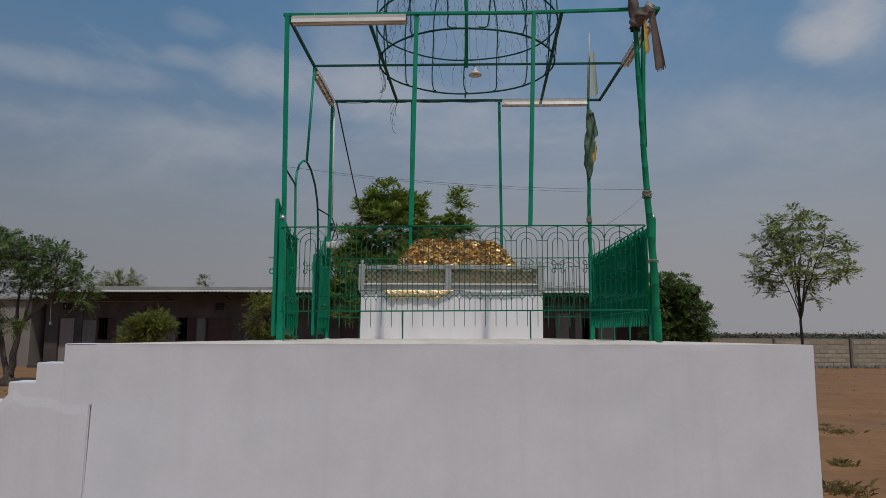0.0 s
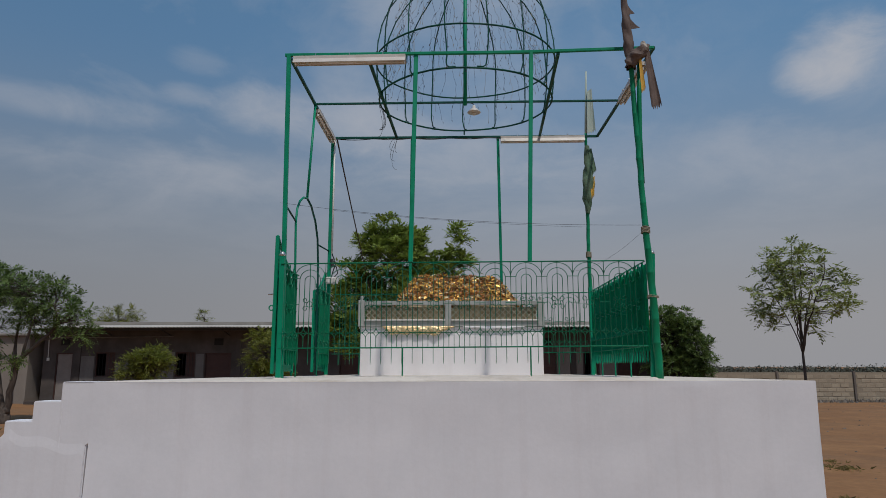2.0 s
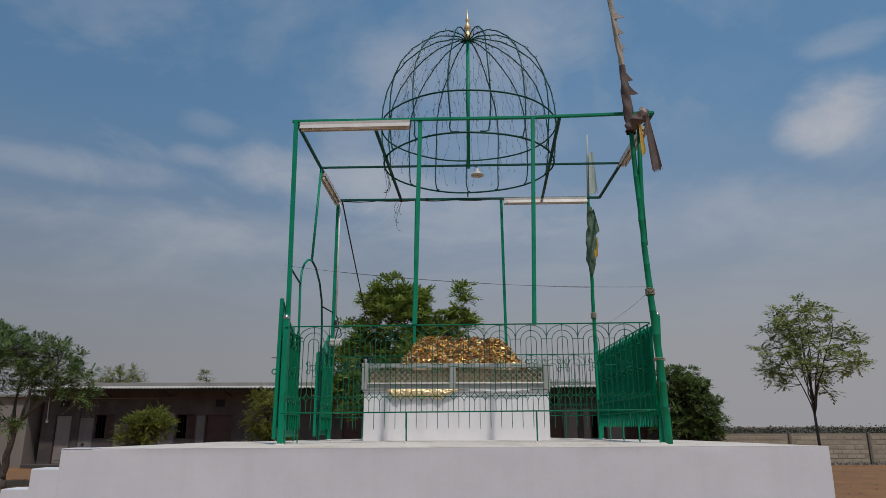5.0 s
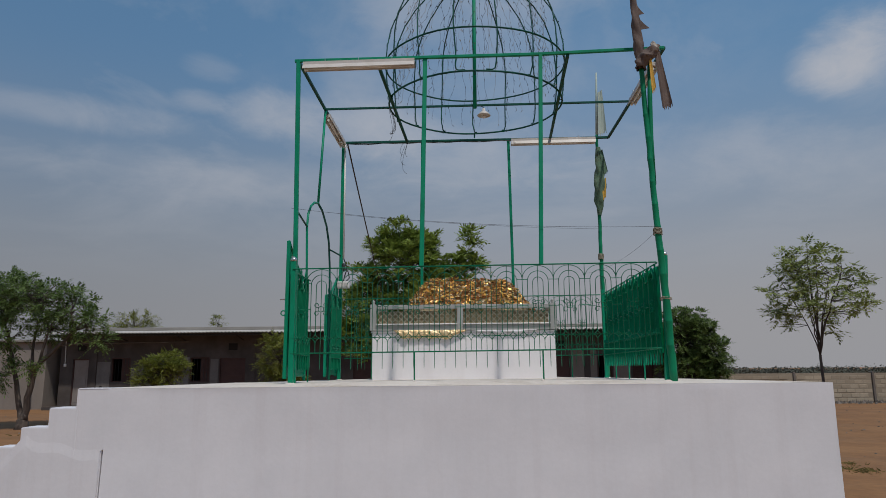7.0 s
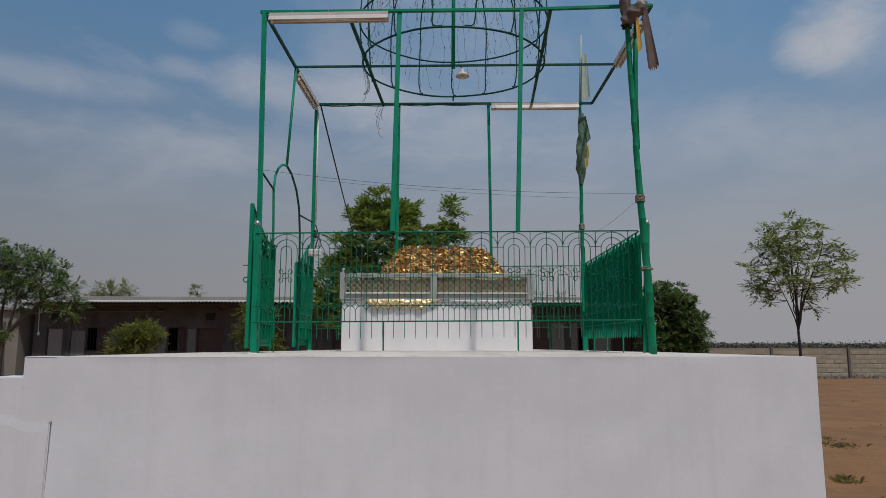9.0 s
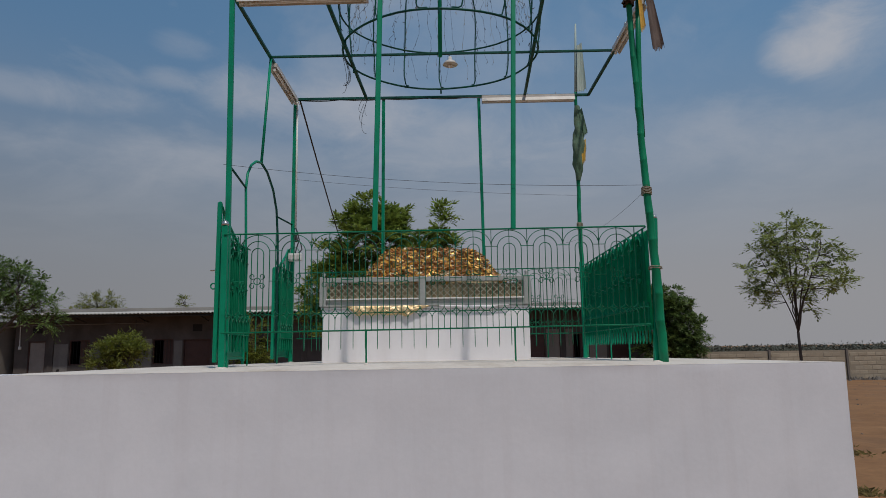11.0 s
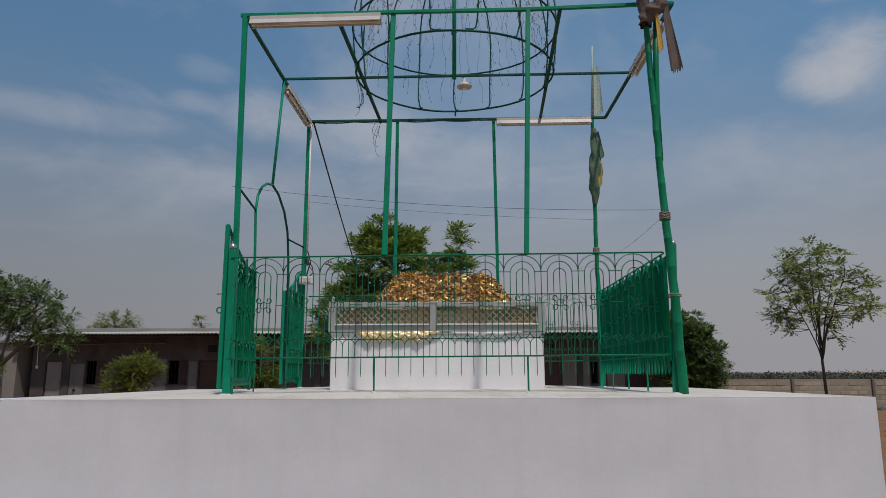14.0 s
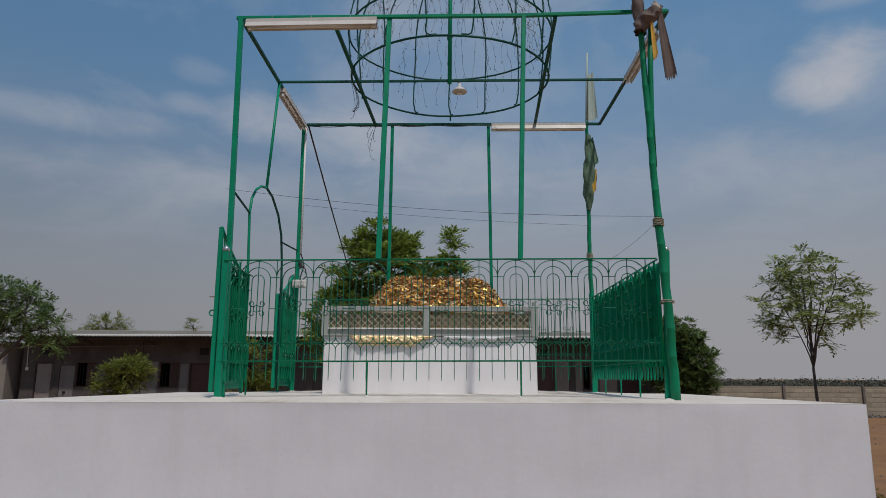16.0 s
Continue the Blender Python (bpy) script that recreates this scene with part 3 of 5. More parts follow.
def build_canopy():
    root = thing("canopy_frame", (0.3, 8.7, 1.6), "open green steel canopy frame carrying a wire dome", "canopy")
    def pipe(name, a, b, r=0.02, mat=M_green, label=""):
        return part(name, Shape().tube([a, b], r, 8), mat, root, label, True)
    sq = lambda name, a, b, w, mat=M_green, label="": part(name, square(a, b, w), mat, root, label)
    # roof grid
    knee = Vector((1.06, 7.335, 5.156))          # the front beam is bent where the post meets it
    sq("beam", FL + Vector((-0.04, 0, 0)), knee, 0.034)
    sq("beam", knee, FR, 0.034)
    # back, side and inner beams: shade is in the darker green
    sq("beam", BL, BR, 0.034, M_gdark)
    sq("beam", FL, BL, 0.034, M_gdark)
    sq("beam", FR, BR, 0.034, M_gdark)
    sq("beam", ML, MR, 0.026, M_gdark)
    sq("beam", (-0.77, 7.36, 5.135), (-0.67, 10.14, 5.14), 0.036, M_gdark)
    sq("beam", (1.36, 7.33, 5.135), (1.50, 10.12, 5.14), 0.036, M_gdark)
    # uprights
    gate_post = sq("post", (-1.58, 7.18, 1.57), (-1.59, 7.19, 2.83), 0.052, label="thick square gate post")
    sq("post", (-1.575, 7.27, 1.58), FL, 0.045)
    sq("post", (-0.255, 7.165, Z_RAIL), (-0.225, 7.37, 5.15), 0.046)
    sq("post", (0.973, 7.165, Z_RAIL), (1.06, 7.335, 5.15), 0.042)
    back_post = sq("post", (-1.665, 10.19, 1.57), BL, 0.05)
    sq("post", (-0.455, 10.2, 2.75), (-0.44, 10.16, 5.15), 0.042)
    sq("post", (0.90, 10.2, 2.75), (0.87, 10.14, 5.15), 0.040)
    corner_post = sq("post", (RX + 0.055, 7.225, 1.58), (RX + 0.108, 7.225, 2.85), 0.048)
    sq("post", (RX + 0.06, 10.22, 1.58), (RX + 0.06, 10.22, 2.85), 0.05)
    pipe("conduit", (-1.617, 10.14, 3.35), (-1.618, 10.12, 5.12), 0.013, M_plastic, "white plastic conduit")
    # pointed arch over the gate
    x = -1.662
    pipe("arch_hanger", ML, (x, 8.56, 3.80), 0.016)
    left = [(x, 8.07, 1.6), (x, 8.06, 2.9), (x, 8.01, 3.38), (x, 8.06, 3.55), (x, 8.18, 3.67), (x, 8.36, 3.76), (x, 8.56, 3.80)]
    right = [(x, 8.56, 3.80), (x, 8.82, 3.76), (x, 9.10, 3.62), (x, 9.28, 3.42), (x, 9.37, 3.10), (x, 9.40, 2.75), (x, 9.40, 1.6)]
    part("gate_arch", Shape().tube(left, 0.014, 7), M_green, root, "", True)
    # same arch, far half and braces shaded by the darker green
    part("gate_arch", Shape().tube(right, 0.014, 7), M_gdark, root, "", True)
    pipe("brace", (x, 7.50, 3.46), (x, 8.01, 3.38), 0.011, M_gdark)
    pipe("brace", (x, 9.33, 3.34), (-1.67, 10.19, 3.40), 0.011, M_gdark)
    # rough cement footings
    for fx, fy in ((-1.585, 7.18), (2.20, 7.19), (-1.665, 10.19), (2.22, 10.28), (-0.328, 7.16), (0.952, 7.16)):
        r = 0.05 if abs(fx - 0.3) > 1.5 else 0.016
        ft = Shape().lathe((fx, fy, top_z(fx, fy) - 0.012), [(r * 1.3, 0), (r * 1.1, 0.012), (r * 0.8, 0.018), (r * 0.4, 0.022)], 10)
        ft.v = [(px + 0.2 * r * noise.noise(Vector((px * 30, py * 30, 1))), py + 0.2 * r * noise.noise(Vector((px * 30, py * 30, 5))), pz) for px, py, pz in ft.v]
        part("footing", ft, M_top, root, "rough whitewashed cement footing", True)
    # finials on the corner posts
    part("post_cap", Shape().lathe((-1.59, 7.19, 2.83), [(0.024, 0), (0.036, 0.012), (0.03, 0.03), (0.02, 0.045), (0.004, 0.055)], 10), M_steel, gate_post, "bright steel ball cap", True)
    part("post_cap", Shape().lathe((RX + 0.108, 7.225, 2.85), [(0.022, 0), (0.026, 0.014), (0.018, 0.034), (0.003, 0.042)], 10), M_steel, corner_post, "bright steel ball cap", True)


def square(a, b, w):
    a, b = Vector(a), Vector(b)
    d = (b - a).normalized()
    u = d.cross(Vector((0, 0, 1)))
    u = (u if u.length > 0.3 else d.cross(Vector((0, 1, 0)))).normalized()
    v = d.cross(u).normalized()
    s = Shape()
    h, c = w / 2, w * 0.38
    ring = [(h, c), (c, h), (-c, h), (-h, c), (-h, -c), (-c, -h), (c, -h), (h, -c)]
    n = 6
    for i in range(n + 1):
        p = a + (b - a) * i / n
        for p1, p2 in ring:
            s.v.append(tuple(p + u * p1 + v * p2))
    for i in range(n):
        for k in range(8):
            s.f.append((i * 8 + k, i * 8 + (k + 1) % 8, i * 8 + 8 + (k + 1) % 8, i * 8 + 8 + k))
    s.f.append(tuple(range(7, -1, -1)))
    s.f.append(tuple(range(n * 8, n * 8 + 8)))
    return s


DOME = [(1.13, 0.0), (1.165, 0.30), (1.185, 0.53), (1.17, 0.80), (1.125, 1.06), (1.02, 1.32), (0.865, 1.54), (0.66, 1.72), (0.45, 1.845), (0.25, 1.90), (0.14, 1.92), (0.07, 1.90), (0.03, 1.87)]


def dome_point(a, k):
    i = min(int(k), len(DOME) - 2)
    f = k - i
    r = DOME[i][0] * (1 - f) + DOME[i + 1][0] * f
    z = DOME[i][1] * (1 - f) + DOME[i + 1][1] * f
    return DC + Vector((r * math.cos(a) + 0.006 * z, r * math.sin(a) * 0.94, z))


def build_dome():
    root = thing("wire_dome", tuple(DC), "dome-shaped cage of dark green bent rods hung with fairy lights", "dome")
    rng = random.Random(4)
    # ribs and rings look unlit from the front; the dark green carries that
    for k in range(15):
        deg = -90 + 12 + 24 * k
        a = radians(deg) + rng.uniform(-0.012, 0.012)
        pts = [dome_point(a + 0.012 * math.sin(i * 0.6 + k), i / 2) for i in range(1, 2 * len(DOME) - 1)]
        toe = -1 if math.cos(a) * math.sin(a) < 0 else 1      # the foot is bent along the ring, towards the middle
        bend = 0.10 if k in (0, 14) else 0.04
        foot = [dome_point(a + toe * w, h) + Vector((0, 0, 0.018)) for w, h in ((bend, 0.0), (bend * 0.35, 0.0), (0.008, 0.06), (0.0, 0.2))]
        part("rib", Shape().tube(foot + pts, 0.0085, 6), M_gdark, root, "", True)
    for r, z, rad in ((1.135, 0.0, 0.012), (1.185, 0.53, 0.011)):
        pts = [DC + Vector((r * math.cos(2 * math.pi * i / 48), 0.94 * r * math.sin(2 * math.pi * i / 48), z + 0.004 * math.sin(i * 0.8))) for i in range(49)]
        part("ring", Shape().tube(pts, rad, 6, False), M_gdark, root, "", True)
    mast = part("mast", Shape().tube([(0.348, 8.73, 5.10), (0.358, 8.73, 7.04)], 0.024, 8), M_green, root, "bright green centre pole", True)
    prof = [(0.02, 0.0), (0.05, 0.03), (0.062, 0.08), (0.045, 0.13), (0.022, 0.16), (0.04, 0.19), (0.05, 0.23), (0.035, 0.27), (0.015, 0.30), (0.028, 0.33), (0.03, 0.36), (0.012, 0.40), (0.004, 0.52)]
    part("finial", Shape().lathe((0.358, 8.73, 7.01), prof, 14), M_goldcloth, mast, "gold coloured finial", True)
    for a in (0.3, 1.57, 2.8, 3.5, 4.7, 5.9):
        p = DC + Vector((1.13 * math.cos(a), 1.08 * math.sin(a), 0))
        part("stay", Shape().tube([p, p + Vector((0, 0, -0.06))], 0.011, 6), M_gdark, root)


build_canopy()
build_dome()

# ---- tomb ----
TX0, TX1, TY0, TY1 = -0.915, 1.238, 8.285, 9.55


def build_tomb():
    root = thing("tomb", (0.16, 8.9, 1.6), "whitewashed raised grave plinth behind the railings", "tomb")
    part("body", Shape().box((TX0, TY0, 1.57), (TX1, TY1, 2.14), 0.012), M_tomb, root)
    part("cap", Shape().box((TX0 - 0.012, TY0 - 0.012, 2.141), (TX1 + 0.012, TY1 + 0.012, 2.163), 0.006), M_tomb, root)
    rail = thing("marble_railing", (0.16, 8.9, 2.19), "low grey marble balustrade with lattice panels on the tomb", "balustrade")
    y0, y1 = TY0 - 0.03, TY0 + 0.03
    xs = [TX0 + 0.012, 0.125, TX1 - 0.02]
    for i, x in enumerate(xs):
        w = 0.036
        for ya in (y0, TY1 - 0.05):
            stand = part("post", Shape().box((x - w, ya - 0.004, 2.1655), (x + w, ya + 0.064, 2.475), 0.006), M_marble, rail)
            if i != 1:
                part("knob", Shape().lathe((x, ya + 0.03, 2.475), [(0.024, 0), (0.014, 0.012), (0.022, 0.03), (0.018, 0.045), (0.004, 0.055)], 10), M_marble, stand, "", True)
    for a, b in ((xs[0], xs[1]), (xs[1], xs[2])):
        for ya in (y0, TY1 - 0.05):
            part("bottom_rail", Shape().box((a + 0.037, ya - 0.001, 2.165), (b - 0.037, ya + 0.058, 2.231), 0.005), M_marble, rail)
            part("ledge", Shape().box((a + 0.037, ya - 0.026, 2.2325), (b - 0.037, ya + 0.05, 2.246), 0.004), M_ledge, rail, "marble ledge under the lattice, coloured pale as if sunlit")
            part("top_rail", Shape().box((a + 0.037, ya - 0.001, 2.418), (b - 0.037, ya + 0.058, 2.468), 0.005), M_marble, rail)
            lat = Shape()
            z0, z1 = 2.246, 2.418
            x0, x1 = a + 0.037, b - 0.037
            step = 0.069
            for sgn in (1, -1):
                u = x0 - (z1 - z0)
                while u < x1 + (z1 - z0):
                    p, q = (u, z0 if sgn > 0 else z1), (u + (z1 - z0), z1 if sgn > 0 else z0)
                    t0, t1 = max(0.0, (x0 - p[0]) / (q[0] - p[0])), min(1.0, (x1 - p[0]) / (q[0] - p[0]))
                    if t1 > t0:
                        f = lambda t: (p[0] + (q[0] - p[0]) * t, ya + 0.028 + 0.004 * sgn, p[1] + (q[1] - p[1]) * t)
                        lat.tube([f(t0), f(t1)], 0.0052, 4)
                    u += step
            part("lattice_panel", lat, M_lattice, rail, "cream diamond lattice")
    for x in (xs[0], xs[2]):
        part("side_rail", Shape().box((x - 0.028, y1 + 0.008, 2.165), (x + 0.028, TY1 - 0.055, 2.232), 0.005), M_marble, rail)
        part("side_rail", Shape().box((x - 0.028, y1 + 0.008, 2.41), (x + 0.028, TY1 - 0.055, 2.468), 0.005), M_marble, rail)
    # heap of dried flowers and cloth that fills the enclosure
    s = Shape()
    nx, ny = 50, 24
    for j in range(ny + 1):
        for i in range(nx + 1):
            x = TX0 + 0.07 + (TX1 - TX0 - 0.14) * i / nx
            y = TY0 + 0.05 + (TY1 - TY0 - 0.12) * j / ny
            s.v.append((x, y, heap_z(x, y)))
    for j in range(ny):
        for i in range(nx):
            a = j * (nx + 1) + i
            s.f.append((a, a + 1, a + nx + 2, a + nx + 1))
    o = len(s.v)
    for i in range(nx + 1):
        s.v.append((s.v[i][0], s.v[i][1], 2.165))
    for i in range(nx):
        s.f.append((o + i, o + i + 1, i + 1, i))
    solid("flower_heap", s, M_inner, "dried flowers and cloth filling the tomb enclosure", "flowers", kind="stuff", smooth=True)


def heap_z(x, y):
    u, v = abs(x - 0.23) / 0.77, abs(y - 8.86) / 0.50
    d = (u ** 2.6 + v ** 2.6) ** (1 / 2.6)
    h = (0.36 - 0.03 * (x - 0.1)) * max(0.0, min(1.0, (1.02 - d) / 0.36))
    h += 0.03 * noise.noise(Vector((x * 4, y * 4, 7))) if h > 0.1 else 0.0
    return 2.40 + h + 0.025 * noise.noise(Vector((x * 9, y * 9, 1)))


def build_gold():
    rng = random.Random(9)
    s = Shape()
    for _ in range(11000):
        x, y = 0.23 + rng.uniform(-0.85, 0.85), 8.86 + rng.uniform(-0.56, 0.53)
        u, v = (x - 0.23) / 0.77, (y - 8.86) / 0.50
        if u * u + v * v > 1.08:
            continue
        e = 0.01
        n = Vector((heap_z(x - e, y) - heap_z(x + e, y), heap_z(x, y - e) - heap_z(x, y + e), 2 * e)).normalized()
        c = Vector((x, y, heap_z(x, y))) + n * rng.uniform(0.002, 0.05)
        nn = (n + jitter(rng, 0.9)).normalized()
        a = Vector((rng.gauss(0, 1), rng.gauss(0, 0.5), rng.gauss(0, 0.4)))
        a = (a - nn * a.dot(nn)).normalized()
        b = nn.cross(a)
        l, w = rng.uniform(0.014, 0.046), rng.uniform(0.005, 0.014)
        bend = nn * rng.uniform(-0.018, 0.024)
        s.add([c - a * l - b * w * 0.6, c - a * l + b * w * 0.6, c + bend + b * w, c + bend - b * w, c + a * l + b * w * 0.5, c + a * l - b * w * 0.5], [(0, 3, 2, 1), (3, 5, 4, 2)])
    mound = solid("gold_tinsel_mound", s, M_gold, "glittering heap of gold tinsel garlands on the tomb", "tinsel", kind="stuff")
    mound.data.materials.append(M_rust)
    mound.data.materials.append(M_cream)
    pick = []
    for _ in range(len(mound.data.polygons) // 2):
        pick += [rng.choice((0, 0, 0, 0, 1, 1, 1, 1, 2))] * 2
    mound.data.polygons.foreach_set("material_index", pick)
    # crumpled gold cloth that hangs out under the balustrade
    f = Shape()
    n, m = 60, 8
    for j in range(m + 1):
        for i in range(n + 1):
            t = i / n
            x = -0.66 + 0.86 * t
            wob = noise.noise(Vector((t * 9, 2.0, 0)))
            drop = (0.098 + 0.034 * noise.noise(Vector((t * 6, 5.0, 0))) + 0.012 * noise.noise(Vector((t * 21, 1.0, 0)))) * min(1, 7 * t, 3.2 * (1 - t) + 0.12)
            yy = TY0 - 0.036 - 0.014 * math.sin(j / m * math.pi) - 0.026 * noise.noise(Vector((t * 30, j * 0.5, 3))) * (0.4 + j / m) - 0.01 * wob
            f.v.append((x, yy, 2.17 - drop * j / m))
    for j in range(m):
        for i in range(n):
            a = j * (n + 1) + i
            f.f.append((a, a + 1, a + n + 2, a + n + 1))
    solid("gold_cloth", f, M_goldcloth, "crumpled gold cloth edge hanging below the marble balustrade", "cloth", smooth=True)
    w = Shape()
    for j in range(5):
        for i in range(41):
            t = i / 40
            x = 0.30 + 0.72 * t
            drop = 0.035 * (math.sin(t * math.pi) ** 0.7) + 0.008 * math.sin(t * 20)
            w.v.append((x, TY0 - 0.034 - 0.01 * math.sin(j / 4 * math.pi), 2.166 - max(drop, 0.004) * j / 4))
    for j in range(4):
        for i in range(40):
            a = j * 41 + i
            w.f.append((a, a + 1, a + 42, a + 41))
    solid("white_cloth", w, M_tomb, "thin white cloth edge sagging below the marble balustrade", "cloth", smooth=True)


build_tomb()
build_gold()


# ---- trees and bushes ----
def frond(s, rng, p, d, size, pairs=4, wide=0.30):
    """A pinnate leaf: pairs of narrow leaflets along a drooping stalk."""
    d = d.normalized()
    side = d.cross(Vector((0, 0, 1)))
    side = side.normalized() if side.length > 1e-3 else Vector((1, 0, 0))
    nrm = side.cross(d)
    roll = rng.uniform(-0.9, 0.9)
    side = side * math.cos(roll) + nrm * math.sin(roll)
    for i in range(pairs + 1):
        f = (i + 0.6) / (pairs + 0.6)
        base = p + d * size * f + Vector((0, 0, -0.28 * size * f * f))
        for sg in ((1, -1) if i < pairs else (0,)):
            dirn = (d * 0.75 + side * sg * 0.8 + Vector((0, 0, -0.22)) + jitter(rng, 0.15)).normalized()
            l = size * 0.42 * (1 - 0.25 * abs(f - 0.5))
            w = l * wide * 0.5
            cr = dirn.cross(nrm + jitter(rng, 0.3))
            cr = cr.normalized() * w if cr.length > 1e-3 else Vector((w, 0, 0))
            m = base + dirn * l * 0.45
            s.add([base, m + cr, base + dirn * l, m - cr], [(0, 1, 2, 3)])


def tree(label, base, trunk, clumps, size, count, leaf, bark=M_bark, seed=1, limbs=3, name="tree", pairs=4, wide=0.3, twig=0.012, shell=0.35, per=5, leader=True, whorl=False, stems=()):
    """trunk: (height of fork, radius, lean x); clumps: ellipsoids (dx, dy, z, rx, ry, rz)."""
    rng = random.Random(seed)
    base = Vector(base)
    root = thing(name, tuple(base), label, "bush" if name == "bush" else "tree")
    fork = base + Vector((trunk[2], 0, trunk[0]))
    wood = Shape()
    k = 6
    wood.tube([base + (fork - base) * (i / k) + (jitter(rng, trunk[1] * 0.12) if 0 < i < k else Vector()) + Vector((0, 0, -0.1 if i == 0 else 0)) for i in range(k + 1)], [trunk[1] * (1.25 if i == 0 else 1 - 0.35 * i / k) for i in range(k + 1)], 8)
    runs = []
    for pts, r0 in stems:          # leaning stems: heights and offsets from the base
        run = [base + Vector(p) for p in pts]
        fine = [run[i].lerp(run[i + 1], k / 3) + (jitter(rng, 0.02) if i + k else Vector()) for i in range(len(run) - 1) for k in range(3)] + [run[-1]]
        wood.tube(fine, [r0 * (1 - 0.7 * i / (len(fine) - 1)) for i in range(len(fine))], 8)
        runs += fine
    crown = Shape()
    total = sum((c[3] * c[4] * c[5]) ** 0.75 for c in clumps)
    lead_top = max(c[2] for c in clumps) - trunk[0]
    lead = lambda h: fork + Vector((0.06 * h, 0, h))
    if leader:
        wood.tube([lead(lead_top * i / 6) + jitter(rng, 0.03) for i in range(7)], [trunk[1] * (0.65 - 0.09 * i) for i in range(7)], 7)
    for ci, (dx, dy, z, rx, ry, rz) in enumerate(clumps):
        c = base + Vector((dx, dy, z))
        n = max(8, int(count * (rx * ry * rz) ** 0.75 / total))
        start = lead(max(0.0, min(lead_top * 0.8, z - trunk[0] - 1.15 * abs(dx) - 0.4))) if leader else base + (fork - base) * rng.uniform(0.72, 1.0)
        if runs:
            start = min((p for p in runs if p.z < c.z - 0.1), key=lambda p: (p - c).length + 0.8 * abs(p.x - c.x), default=fork)
        mid = (start + c) / 2 + Vector((0, 0, -0.06 * (c - start).length)) + jitter(rng, 0.06 * (c - start).length)
        r0 = trunk[1] * 0.36 * min(1.0, max(0.3, rx))
        limb = [start, start + (mid - start) * 0.5 + jitter(rng, 0.03), mid, (mid + c) / 2 + jitter(rng, 0.06), c]
        wood.tube(limb, [r0, r0 * 0.85, r0 * 0.7, r0 * 0.5, r0 * 0.3], 6)
        for _ in range(max(2, n // per)):
            v = Vector((rng.gauss(0, 1), rng.gauss(0, 1), rng.gauss(0, 1))).normalized() * (rng.uniform(shell, 1.0) ** 0.6)
            e = c + Vector((v.x * rx, v.y * ry, v.z * rz))
            st = limb[rng.choice((2, 3, 3, 4))]
            h = (st + e) / 2 + jitter(rng, 0.08 * (e - st).length)
            wood.tube([st, h, e], [twig * 1.3, twig, twig * 0.5], 4, False)
            grow = (e - st).normalized()
            # a tuft of fronds that fan out from the twig's tip, and a few along it
            spin = rng.uniform(0, 6.28)
            for k in range(per):
                turn = 2.4 * k + spin
                out = grow * 0.7 + Vector((rng.gauss(0, 0.75), rng.gauss(0, 0.75), rng.gauss(0.1, 0.5)))
                if whorl:
                    out = grow * 0.5 + Vector((math.cos(turn), math.sin(turn), rng.gauss(0.6, 0.5)))
                at = e if k < per - 1 else (h + e) / 2
                frond(crown, rng, at + jitter(rng, size * 0.12), out, size * rng.uniform(0.7, 1.2), pairs, wide)
    part("trunk", wood, bark, root, "", True)
    part("crown", crown, leaf, root)
    return root


tree("leafy neem tree with feathery dark green fronds behind the tomb", (-1.95, 24.5, 0), (2.0, 0.13, 0.0),
     [(0.0, 0, 5.55, 1.2, 1.1, 1.1), (-0.3, 0, 6.6, 0.72, 0.7, 0.55), (0.6, 0.1, 6.15, 0.65, 0.6, 0.5), (-0.95, 0, 6.1, 0.5, 0.5, 0.45), (1.0, 0.2, 4.9, 0.7, 0.8, 0.9), (2.25, 0, 6.35, 0.26, 0.4, 0.55), (2.25, 0, 5.75, 0.42, 0.5, 0.45), (2.2, 0, 5.2, 0.55, 0.6, 0.6), (-1.6, 0.1, 4.95, 0.55, 0.6, 0.5), (-1.2, 0.2, 4.2, 1.1, 1.0, 1.0), (0.9, -0.2, 4.0, 1.6, 1.1, 1.1), (-1.2, 0, 2.9, 1.5, 1.0, 1.1), (1.2, 0, 2.8, 1.4, 1.0, 1.0), (-2.1, 0.1, 3.6, 0.7, 0.7, 0.8)], 0.43, 4000, M_neem, seed=3, pairs=5, wide=0.42, per=8, whorl=True)
